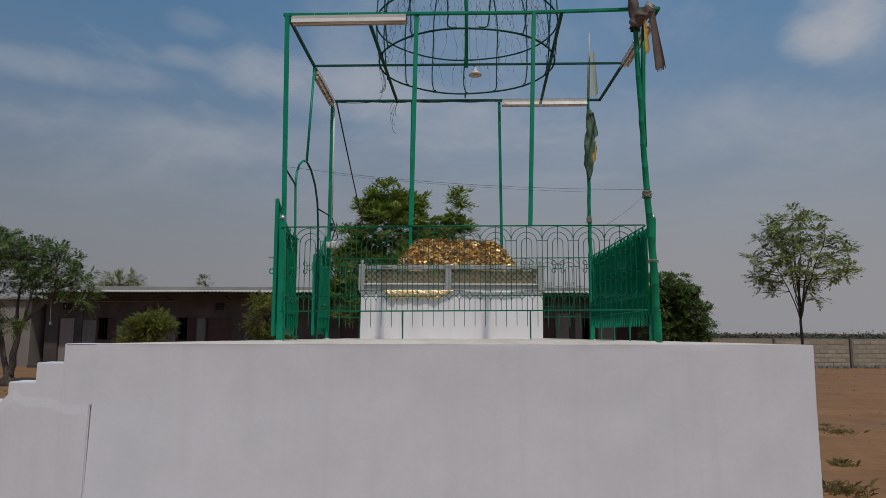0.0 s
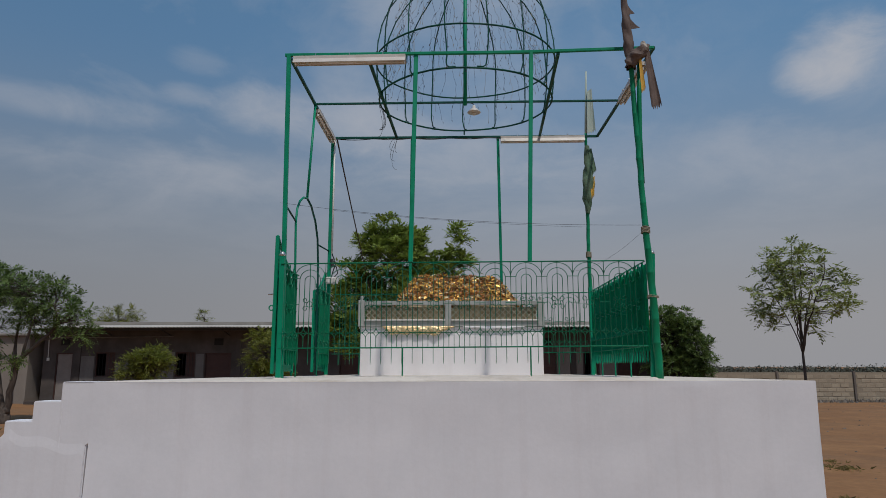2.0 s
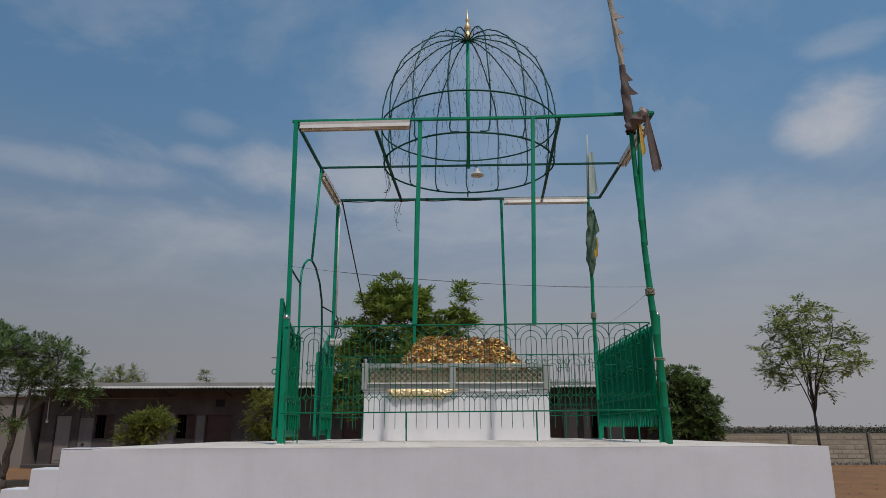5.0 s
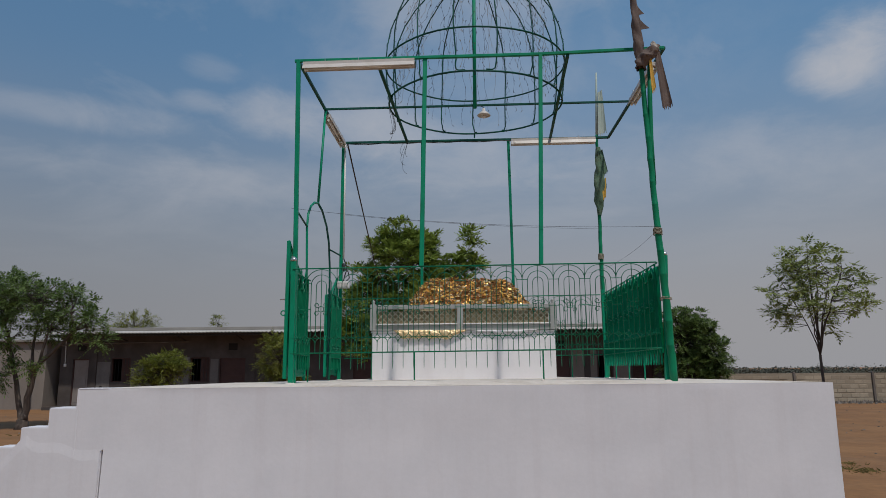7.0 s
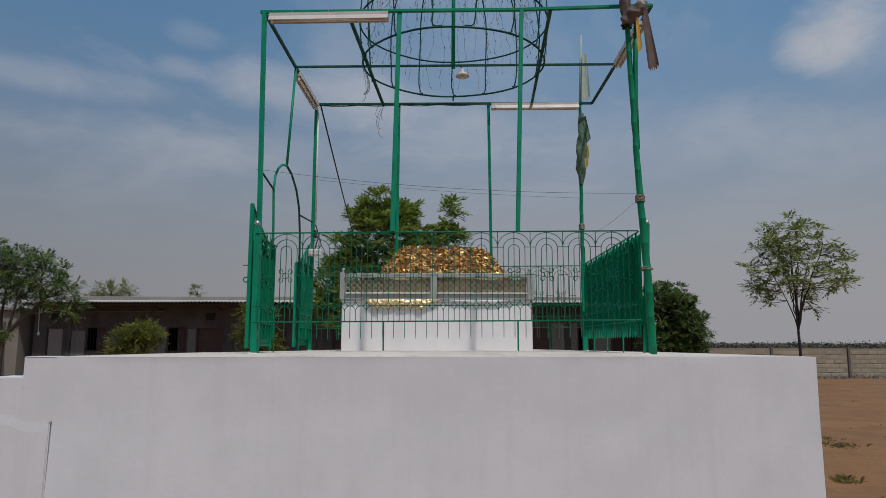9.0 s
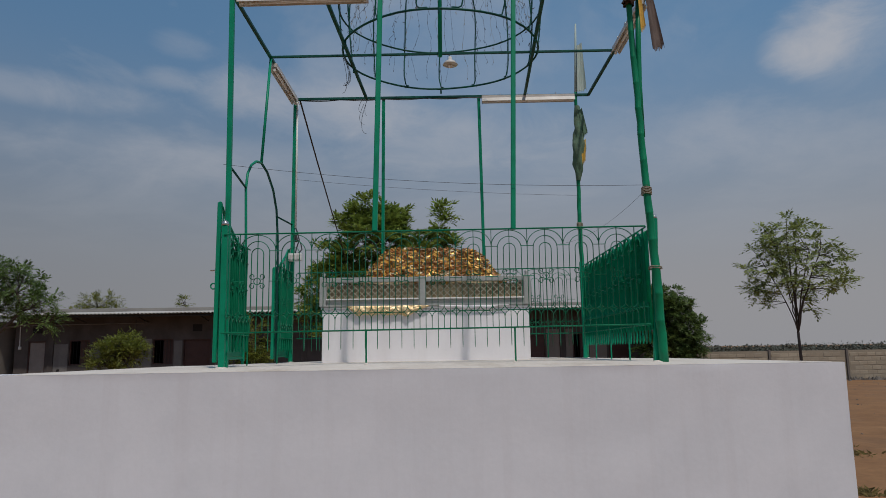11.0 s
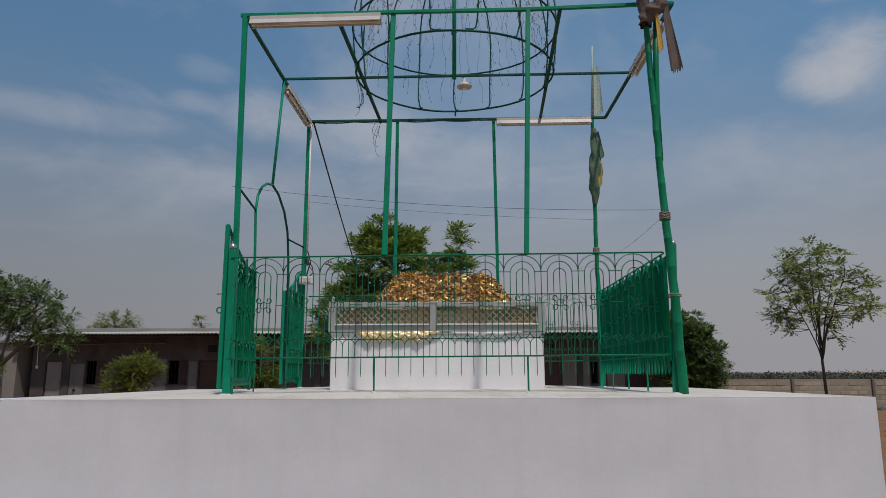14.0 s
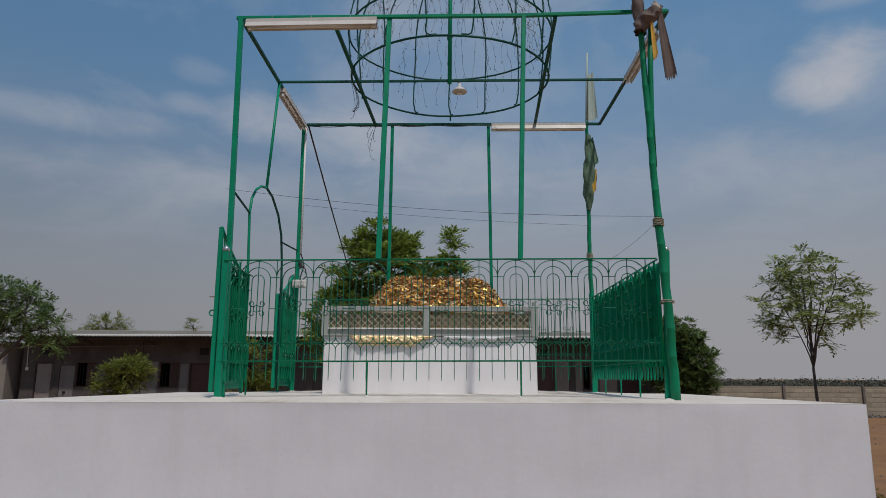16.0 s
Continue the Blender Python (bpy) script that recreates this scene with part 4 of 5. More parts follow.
def young_tree(label, base, fork_h, crown, stems, whorls, leaf, bark, seed):
    """A slender tree: stems that part at one fork and carry whorls of fronds; crown: (dx, z, rx, rz)."""
    rng = random.Random(seed)
    base = Vector(base)
    root = thing("tree", tuple(base), label, "tree")
    wood, leaves = Shape(), Shape()
    fork = base + Vector((-0.02, 0, fork_h))
    wood.tube([base + Vector((0.10, 0, -0.1)), base + Vector((0.05, 0, 0.5)), base + Vector((0.0, 0, 1.2)), fork], [0.08, 0.06, 0.052, 0.046], 8)
    cx, cz, rx, rz = crown
    mid = base + Vector((cx, 0, cz))
    lines = []
    for k in range(stems):
        turn = 2.4 * k + 0.4
        lean = 0.12 if k < 2 else rng.uniform(0.45, 0.95)
        top = mid + Vector((math.cos(turn) * rx * lean * 0.85, math.sin(turn) * rx * lean * 0.8, rz * (0.75 - 0.75 * lean) + rng.uniform(-0.15, 0.3)))
        run = []
        for i in range(9):
            f = i / 8
            p = fork.lerp(top, f)
            p.x = fork.x + (top.x - fork.x) * f ** 1.25
            p.y = fork.y + (top.y - fork.y) * f ** 1.25
            run.append(p + (jitter(rng, 0.035) if i else Vector()))
        r0 = 0.036 if k < 3 else 0.024
        wood.tube(run, [r0 * (1 - 0.09 * i) for i in range(9)], 6)
        lines.append(run)
    tips = [mid + Vector((rx * 1.02, 0.1, -0.22 * rz)), mid + Vector((-rx * 0.98, 0, -0.55 * rz)), mid + Vector((-0.8 * rx, 0.2, -0.72 * rz))]
    while len(tips) < whorls:
        v = Vector((rng.gauss(0, 1), rng.gauss(0, 1), rng.gauss(0, 1))).normalized() * rng.uniform(0.1, 1.0) ** 0.45
        if v.z < -0.6 and abs(v.x) < 0.2:
            continue
        wide = 1.04 - 0.2 * v.z
        p = mid + Vector((v.x * rx * wide, v.y * rx * 0.9 * wide, v.z * rz))
        if all((p - q).length > 0.27 for q in tips):
            tips.append(p)
    for p in tips:
        near = min((q for run in lines for q in run[1:] if q.z < p.z + 0.05), key=lambda q: (q - p).length, default=fork)
        h = near.lerp(p, 0.55) + Vector((0, 0, -0.05 * (p - near).length)) + jitter(rng, 0.03)
        wood.tube([near, h, p], [0.013, 0.010, 0.006], 5, False)
        grow = (p - near).normalized()
        spin = rng.uniform(0, 6.28)
        n = rng.choice((6, 7, 8, 9))
        for k in range(n):
            turn = 6.283 * k / n + spin
            out = grow * 0.4 + Vector((math.cos(turn), math.sin(turn), rng.gauss(0.15, 0.5)))
            frond(leaves, rng, p + jitter(rng, 0.03), out, rng.uniform(0.30, 0.46), 4, 0.44)
    part("trunk", wood, bark, root, "", True)
    part("crown", leaves, leaf, root)
    return root


young_tree("slender young neem with a thin airy crown and light green leaves", (12.78, 25.0, 0), 2.15, (0.06, 4.60, 1.66, 1.70), 10, 98, M_young, M_barkd, 8)
tree("spreading grey-barked tree with several leaning stems and loose foliage", (-13.95, 21.8, 0), (0.42, 0.19, 0.02),
     [(0.3, 0, 4.15, 1.2, 1.2, 0.6), (-0.7, 0.2, 4.2, 1.1, 1.1, 0.7), (1.3, 0, 3.85, 0.8, 0.8, 0.55), (1.95, 0.1, 3.3, 0.65, 0.7, 0.5), (2.3, 0, 2.75, 0.4, 0.5, 0.3), (-1.7, 0, 3.9, 1.1, 1.1, 0.8),
      (-2.7, 0, 3.6, 1.0, 1.0, 0.8), (0.5, 0.3, 3.2, 0.9, 0.9, 0.4), (-0.5, -0.3, 2.9, 0.8, 0.7, 0.5), (-0.7, -0.2, 1.75, 0.45, 0.5, 0.4), (0.25, -0.3, 1.85, 0.4, 0.4, 0.35)], 0.33, 2500, M_deep, seed=5, pairs=4, twig=0.010, wide=0.34, per=6, leader=False,
     stems=[([(-0.02, 0, 0.25), (-0.12, 0, 0.6), (-0.36, 0.05, 1.35), (-0.62, 0.1, 2.2), (-0.85, 0.1, 3.1), (-1.5, 0.1, 3.8)], 0.10),
            ([(0.04, 0, 0.25), (0.10, 0, 0.7), (0.19, -0.05, 1.35), (0.38, -0.1, 1.9), (0.86, -0.1, 2.4), (1.3, 0, 2.9), (1.7, 0.1, 3.4)], 0.115),
            ([(0.17, -0.05, 1.25), (0.10, 0.05, 2.0), (0.02, 0.15, 2.7), (0.10, 0.2, 3.7)], 0.07),
            ([(0.28, -0.08, 1.6), (0.55, -0.2, 2.3), (0.70, -0.2, 3.0), (0.92, -0.1, 3.8)], 0.06)])
tree("dense dark rounded tree by the boundary wall", (10.1, 30.5, 0), (1.0, 0.16, 0),
     [(-0.5, 0, 3.0, 1.1, 1.2, 1.35), (0.2, 0, 3.5, 0.7, 0.9, 0.75), (0.55, 0, 2.5, 0.95, 1.1, 1.25), (0.95, 0, 1.7, 0.65, 0.9, 0.9), (-0.3, 0, 1.5, 1.3, 1.2, 0.9)], 0.27, 5200, M_deep, M_barkd, seed=6, pairs=3, wide=0.6, per=7)
tree("round yellowish-green bush in front of the shed", (-11.4, 26.0, 0), (0.5, 0.07, 0),
     [(0, 0, 1.7, 1.0, 0.9, 0.65), (0.2, 0, 2.05, 0.6, 0.7, 0.45), (-0.5, 0, 1.4, 0.6, 0.7, 0.5)], 0.30, 1100, M_bush, seed=7, name="bush", pairs=4)
tree("yellowish-green bush beside the shed door", (-6.9, 26.0, 0), (0.6, 0.07, 0),
     [(0, 0, 2.2, 0.85, 0.8, 0.85), (0.2, 0, 1.3, 0.9, 0.8, 0.7), (-0.3, 0, 2.8, 0.4, 0.4, 0.35)], 0.30, 1000, M_bush, seed=11, name="bush", pairs=4)
tree("olive-green tree rising beyond the shed roof", (-23.6, 48.0, 0), (2.6, 0.2, 0), [(0, 0, 4.9, 1.7, 1.4, 1.1), (-1.1, 0, 4.4, 1.0, 1.0, 0.8), (1.0, 0, 4.5, 0.9, 1.0, 0.8)], 0.42, 800, M_bush, seed=12, pairs=3)
tree("twiggy treetop just clearing the shed roof", (-16.1, 44.0, 0), (3.6, 0.12, 0), [(0, 0, 4.9, 0.7, 0.5, 0.35)], 0.35, 70, M_bush, seed=13, pairs=3)


def build_far():
    rng = random.Random(21)
    s = Shape()
    for i in range(420):
        az = rng.uniform(12, 50)
        d = rng.uniform(150, 230)
        x, y = d * math.sin(radians(az)), d * math.cos(radians(az))
        h, w = rng.uniform(0.9, 2.0) * (1.5 if rng.random() < 0.08 else 1), rng.uniform(1.2, 4)
        for _ in range(120):
            c = Vector((x + rng.uniform(-w, w), y + rng.uniform(-3, 3), min(abs(rng.gauss(0, 0.5)), 0.95) * h * rng.uniform(0.6, 1) + 0.05))
            r = rng.uniform(0.12, 0.36)
            v = [c + jitter(rng, r) for _ in range(4)]
            s.add(v, [(0, 1, 2), (0, 2, 3), (0, 3, 1), (1, 3, 2)])
    solid("tree_line", s, M_far, "distant hazy belt of trees along the horizon", "trees", kind="stuff")


build_far()


def build_grass():
    rng = random.Random(31)
    spots = [(6.77, 12.35, 0.34), (7.0, 13.05, 0.18), (4.4, 8.08, 0.28), (9.5, 14, 0.25), (-7.5, 13, 0.4), (-9.5, 18, 0.5), (12.5, 17, 0.4), (8.3, 21, 0.4), (-12, 20, 0.5), (17, 24, 0.6), (5.3, 9.5, 0.12), (6.0, 9.0, 0.1)]
    s = Shape()
    for x, y, r in spots:
        for _ in range(int(520 * r)):
            p = Vector((x + rng.gauss(0, r * 0.5), y + rng.gauss(0, r * 0.5), -0.06))
            d = Vector((rng.gauss(0, 0.5), rng.gauss(0, 0.5), 1)).normalized() * rng.uniform(0.05, 0.16)
            w = Vector((rng.uniform(-1, 1), rng.uniform(-1, 1), 0)).normalized() * 0.006
            s.add([p - w, p + w, p + d * 0.6 + w * 0.7, p + d + Vector((d.x, d.y, -0.02))], [(0, 1, 2), (0, 2, 3)])
    solid("grass_tufts", s, M_grass, "scattered dry green-yellow grass tufts on bare earth", "grass", kind="stuff")
    t = Shape()
    for _ in range(600):
        x, y = rng.uniform(4, 26), rng.uniform(7, 34)
        if rng.random() < 0.3:
            x, y = rng.uniform(-22, -6), rng.uniform(9, 30)
        r = rng.uniform(0.012, 0.045)
        c = Vector((x, y, 0.06 * noise.noise(Vector((x * 0.21, y * 0.21, 3))) - 0.03))
        v = [c + Vector((r * rng.uniform(0.7, 1.3) * math.cos(a), r * rng.uniform(0.7, 1.3) * math.sin(a), 0)) for a in (0, 1.3, 2.5, 3.8, 5)] + [c + Vector((rng.uniform(-r, r) * 0.3, rng.uniform(-r, r) * 0.3, r * 0.8))]
        t.add(v, [(0, 1, 5), (1, 2, 5), (2, 3, 5), (3, 4, 5), (4, 0, 5)])
    solid("pebbles", t, M_stone, "loose brown pebbles and clods on the earth", "pebbles", kind="stuff")


build_grass()

# ---- shed ----
HX0, HX1, HY = -19.7, 9.8, 33.0


def build_shed():
    root = thing("shed", (-5, 36, 0), "long low shed of raw cement plaster under a corrugated roof", "building")
    holes = []    # x0, x1, z0, z1, kind
    for x0, x1, kind in ((-19.07, -18.27, "pale_door"), (-17.15, -16.2, "window"), (-13.25, -12.3, "window"), (-11.82, -10.55, "door"), (-8.4, -7.5, "window"), (-5.3, -4.2, "door"), (-3.0, -2.0, "window"), (4.2, 5.1, "door"), (6.39, 7.1, "window"), (8.04, 9.04, "door")):
        z0, z1 = (1.22, 2.38) if kind == "window" else (0.12, 2.35)
        holes.append((x0, x1, z0, z1, kind))
    # facade cut into strips between the openings
    y0, y1 = HY, HY + 0.23
    wall = Shape()
    x = HX0
    for x0, x1, z0, z1, kind in holes:
        wall.box((x, y0, -0.1), (x0, y1, 3.55))
        wall.box((x0, y0, z1), (x1, y1, 3.55))
        if z0 > 0.2:
            wall.box((x0, y0, -0.1), (x1, y1, z0))
        x = x1
    wall.box((x, y0, -0.1), (HX1, y1, 3.55))
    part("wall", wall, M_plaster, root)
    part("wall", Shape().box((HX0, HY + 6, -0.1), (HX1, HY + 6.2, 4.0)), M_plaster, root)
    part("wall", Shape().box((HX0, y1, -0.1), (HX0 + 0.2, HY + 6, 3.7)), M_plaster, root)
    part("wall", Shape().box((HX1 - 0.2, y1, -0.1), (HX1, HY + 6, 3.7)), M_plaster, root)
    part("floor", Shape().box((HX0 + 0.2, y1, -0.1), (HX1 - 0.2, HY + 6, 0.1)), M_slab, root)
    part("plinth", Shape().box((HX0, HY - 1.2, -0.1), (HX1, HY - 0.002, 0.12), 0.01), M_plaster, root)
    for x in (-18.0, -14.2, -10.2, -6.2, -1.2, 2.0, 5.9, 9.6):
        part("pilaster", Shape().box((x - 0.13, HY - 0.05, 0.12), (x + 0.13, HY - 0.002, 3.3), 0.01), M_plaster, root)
    for x0, x1, z0, z1, kind in holes:
        if kind == "window":
            fr = Shape()
            w = 0.05
            fr.box((x0, y0 + 0.05, z0), (x0 + w, y0 + 0.13, z1)).box((x1 - w, y0 + 0.05, z0), (x1, y0 + 0.13, z1))
            fr.box((x0 + w, y0 + 0.05, z0), (x1 - w, y0 + 0.13, z0 + w)).box((x0 + w, y0 + 0.05, z1 - w), (x1 - w, y0 + 0.13, z1))
            win = part("window", fr, M_door, root)
            for i in range(5):
                xx = x0 + (x1 - x0) * (i + 1) / 6
                part("bar", Shape().tube([(xx, y0 + 0.09, z0 + w), (xx, y0 + 0.09, z1 - w)], 0.009, 5), M_wire, win)
            part("shutter", Shape().box(((x0 + x1) / 2 - 0.02, y0 + 0.14, z0 + w), (x1 - w, y0 + 0.17, z1 - w)), M_door, win)
        else:
            m = M_door2 if kind == "pale_door" else M_door
            d = part("door", Shape().box((x0 + 0.04, y0 + 0.08, z0), (x1 - 0.04, y0 + 0.12, z1 - 0.05), 0.008), m, root)
            part("door_frame", Shape().box((x0, y0 + 0.04, z0), (x0 + 0.04, y0 + 0.16, z1)).box((x1 - 0.04, y0 + 0.04, z0), (x1, y0 + 0.16, z1)).box((x0 + 0.04, y0 + 0.04, z1 - 0.05), (x1 - 0.04, y0 + 0.16, z1)), M_door, d)
            for k in range(3):
                part("panel", Shape().box((x0 + 0.14, y0 + 0.068, z0 + 0.15 + 0.7 * k), (x1 - 0.14, y0 + 0.079, z0 + 0.7 + 0.7 * k), 0.006), m, d)
        # small ventilator above: a dark plate gives the shade of its opening
        if kind != "window":
            xc = (x0 + x1) / 2
            part("ventilator", Shape().box((xc - 0.22, y0 - 0.012, 2.72), (xc + 0.22, y0 - 0.002, 3.05), 0.004), M_dark, root, "dark plate for the shade in a ventilator opening")
    for x in (-17.6, -15.4, -11.2, -9.3, 1.5, 5.6, 7.5):
        part("wall_spot", Shape().lathe((x, HY - 0.03, 0.95), [(0.06, 0), (0.07, 0.05), (0.05, 0.1)], 8), M_dark, root, "dark socket box")
    for x0, x1, z1 in ((-17.85, -17.2, 2.2), (-16.15, -14.35, 1.9), (-14.05, -13.3, 2.4), (-12.25, -11.87, 2.3), (-10.05, -8.45, 1.2), (2.2, 4.1, 1.9), (5.14, 5.75, 2.6), (6.05, 6.36, 2.6), (7.15, 7.95, 2.3)):
        part("plaster_panel", Shape().box((x0, HY - 0.014, 0.125), (x1, HY - 0.003, z1), 0.004), M_plaster2 if x0 > 2 else M_panel, root, "paler grey cement coat")
    part("conduit", Shape().tube([(-19.5, HY - 0.03, 3.4), (-19.45, HY - 0.03, 2.1)], 0.02, 6), M_plastic, root)
    part("pipe", Shape().tube([(-19.5, HY - 0.04, 3.08), (-13.4, HY - 0.04, 3.14)], 0.022, 6), M_panel, root, "grey conduit run along the wall")
    part("switch_box", Shape().box((-19.5, HY - 0.07, 1.98), (-19.38, HY - 0.003, 2.12), 0.01), M_plastic, root)
    # corrugated roof, pitched up to the back, with a scalloped eave
    rf = Shape()
    pitch = 0.177
    y_e, y_b = HY - 1.25, HY + 2.2
    n = int((HX1 - HX0 + 0.6) / pitch) * 6
    for j, (y, z) in enumerate(((y_e, 3.545), (HY, 3.64), (y_b, 3.80))):
        for i in range(n + 1):
            x = HX0 - 0.3 + i * pitch / 6
            sag = 0.02 * noise.noise(Vector((x * 0.3, y, 0)))
            rf.v.append((x, y, z + 0.027 * math.cos(2 * math.pi * i / 6) + sag))
    for j in range(2):
        for i in range(n):
            a = j * (n + 1) + i
            rf.f.append((a, a + 1, a + n + 2, a + n + 1))
    o = len(rf.v)
    for i in range(n + 1):
        x, y, z = rf.v[i]
        rf.v.append((x, y + 0.002, z - 0.028))
    for i in range(n):
        rf.f.append((o + i, o + i + 1, i + 1, i))
    roof = part("roof", rf, M_asb, root, "weathered corrugated cement sheet", True)
    part("ridge_wall", Shape().box((HX0 - 0.2, y_b + 0.003, 3.5), (HX1 + 0.1, y_b + 0.25, 4.0), 0.02), M_slab, root, "low cement parapet")
    part("back_roof", Shape().box((HX0, y_b + 0.26, 3.75), (HX1, HY + 6.3, 3.86)), M_slab, root)
    part("eave_beam", Shape().tube([(HX0, y_e + 0.2, 3.42), (HX1, y_e + 0.2, 3.42)], 0.04, 6), M_wire, root)
    for k in range(11):
        x = HX0 + 0.4 + k * 2.87
        part("bracket", Shape().tube([(x, y_e + 0.2, 3.39), (x, HY - 0.003, 3.2)], 0.025, 5), M_wire, root)
    # neighbouring plain wall with a prop
    nb = thing("side_building", (-23, 33, 0), "plain pale cement building beside the shed", "building")
    part("wall", Shape().box((-28, 32.4, -0.1), (-20.05, 36, 3.15), 0.02), M_plaster2, nb)
    part("roof", Shape().box((-28.2, 32.2, 3.155), (-20.02, 36.2, 3.27), 0.02), M_slab, nb)
    solid("timber_prop", Shape().tube([(-20.1, 31.4, -0.05), (-20.7, 32.3, 2.6)], 0.06, 7), M_barkd, "dark timber prop leaning against the wall", "pole", smooth=True)


build_shed()


# ---- boundary wall ----
def build_boundary():
    wy, h = 35.0, 1.42
    root = thing("boundary_wall", (26, wy, 0), "boundary wall of grey concrete blocks between precast posts", "wall", kind="structure")
    x0, x1 = 10.1, 62.0
    part("core", Shape().box((x0, wy - 0.015, -0.1), (x1, wy + 0.15, h)), M_mortar, root, "recessed mortar")
    posts = [20.28 + 3.83 * k for k in range(-2, 11)]
    for x in posts:
        p = part("post", Shape().box((x - 0.055, wy - 0.09, -0.1), (x + 0.055, wy + 0.2, h + 0.06), 0.012), M_post, root)
    s = Shape().box((-0.205, -0.02, -0.085), (0.205, 0.06, 0.085), 0.012)
    me = s.mesh("block")
    me.materials.append(M_block)
    rest, count = Shape(), 0
    rng = random.Random(2)
    for r in range(6):
        x = x0 + (0.21 if r % 2 else 0.0)
        while x < x1:
            if all(abs(x - p) > 0.265 for p in posts):
                at = (x, wy + rng.uniform(-0.012, 0.004), 0.11 + 0.22 * r)
                if x < 27 and count < 300:
                    part("block", me, None, root, at=at)
                    count += 1
                else:
                    rest.box((at[0] - 0.2, at[1] - 0.02, at[2] - 0.085), (at[0] + 0.2, at[1] + 0.06, at[2] + 0.085))
            x += 0.43
    tagged(part("block_courses", rest, M_block, root), kind="stuff")
    # side run that closes the yard far off
    rub = Shape()
    for _ in range(900):
        x, y = rng.uniform(x0, 50), wy - abs(rng.gauss(0, 0.5)) - 0.1
        r = rng.uniform(0.04, 0.16)
        v = [Vector((x, y, 0)) + Vector((r * math.cos(a) * rng.uniform(0.7, 1.2), r * math.sin(a) * rng.uniform(0.7, 1.2), -0.05)) for a in (0, 1.3, 2.5, 3.8, 5)] + [Vector((x, y, r * 0.9))]
        rub.add(v, [(0, 1, 5), (1, 2, 5), (2, 3, 5), (3, 4, 5), (4, 0, 5)])
    solid("rubble", rub, M_stone, "dark stone rubble strewn along the foot of the wall", "rubble", kind="stuff")


build_boundary()


# ---- open gate leaves on the left side ----
def build_gate(x, y_hinge, y_free, label):
    root = thing("gate_leaf", (x, y_hinge, 1.62), label, "gate", "gate leaves")
    sg = 1 if y_free > y_hinge else -1
    w = abs(y_free - y_hinge)
    P = lambda u, z, dx=0.0: (x + dx, y_hinge + sg * u, z)
    top = lambda u: 2.72 + 0.335 * (u / w) ** 1.6
    part("stile", square(P(0, 1.63), P(0, top(0)), 0.036), M_green, root)
    part("stile", square(P(w, 1.63), P(w, top(w)), 0.036), M_green, root)
    part("top_bar", Shape().tube([P(w * i / 12, top(w * i / 12)) for i in range(13)], 0.016, 7), M_green, root, "", True)
    for z in (1.66, 1.98, 2.32, 2.62):
        part("cross_bar", square(P(0.018, z), P(w - 0.018, z), 0.026), M_green, root)
    part("kick_plate", Shape().box((x - 0.004, min(y_hinge, y_free) + 0.02, 1.675), (x + 0.004, max(y_hinge, y_free) - 0.02, 1.966)), M_green, root, "plain green sheet-steel kick plate")
    part("sheet", Shape().box((x - 0.019, min(y_hinge, y_free) + 0.02, 1.99), (x - 0.016, max(y_hinge, y_free) - 0.02, 2.70)), M_sheet, root, "thin green backing added behind the bars, lets light through")
    n = 8
    for i in range(1, n):
        u = w * i / n
        part("bar", square(P(u, 1.994), P(u, top(u) - 0.012), 0.013), M_green, root)
    for z in (1.82, 2.15, 2.47, 2.76):
        for i in range(4):
            u = w * (i + 0.5) / 4
            for dz in (-0.035, 0.035):
                pts = [P(u + (0.036 - 0.02 * a / 12) * math.cos(a * 0.55 + dz * 40), z + dz + (0.036 - 0.02 * a / 12) * math.sin(a * 0.55 + dz * 40), 0.012) for a in range(13)]
                part("scroll", Shape().tube(pts, 0.006, 5), M_green, root)
    if sg < 0:
        part("bolt", Shape().tube([P(w - 0.1, 2.45, -0.02), P(w - 0.1, 2.45, -0.10)], 0.008, 6), M_steel, root, "sliding steel bolt")
        part("hasp", Shape().tube([(x - 0.04 + 0.025 * math.cos(a * 0.63), y_free + 0.02, 2.30 + 0.025 * math.sin(a * 0.63)) for a in range(11)], 0.007, 5), M_green, root)


build_gate(-1.66, 8.06, 7.235, "tall green iron gate leaf folded open against the railing")
build_gate(-1.71, 9.42, 10.16, "green iron gate leaf folded open beyond the arch")


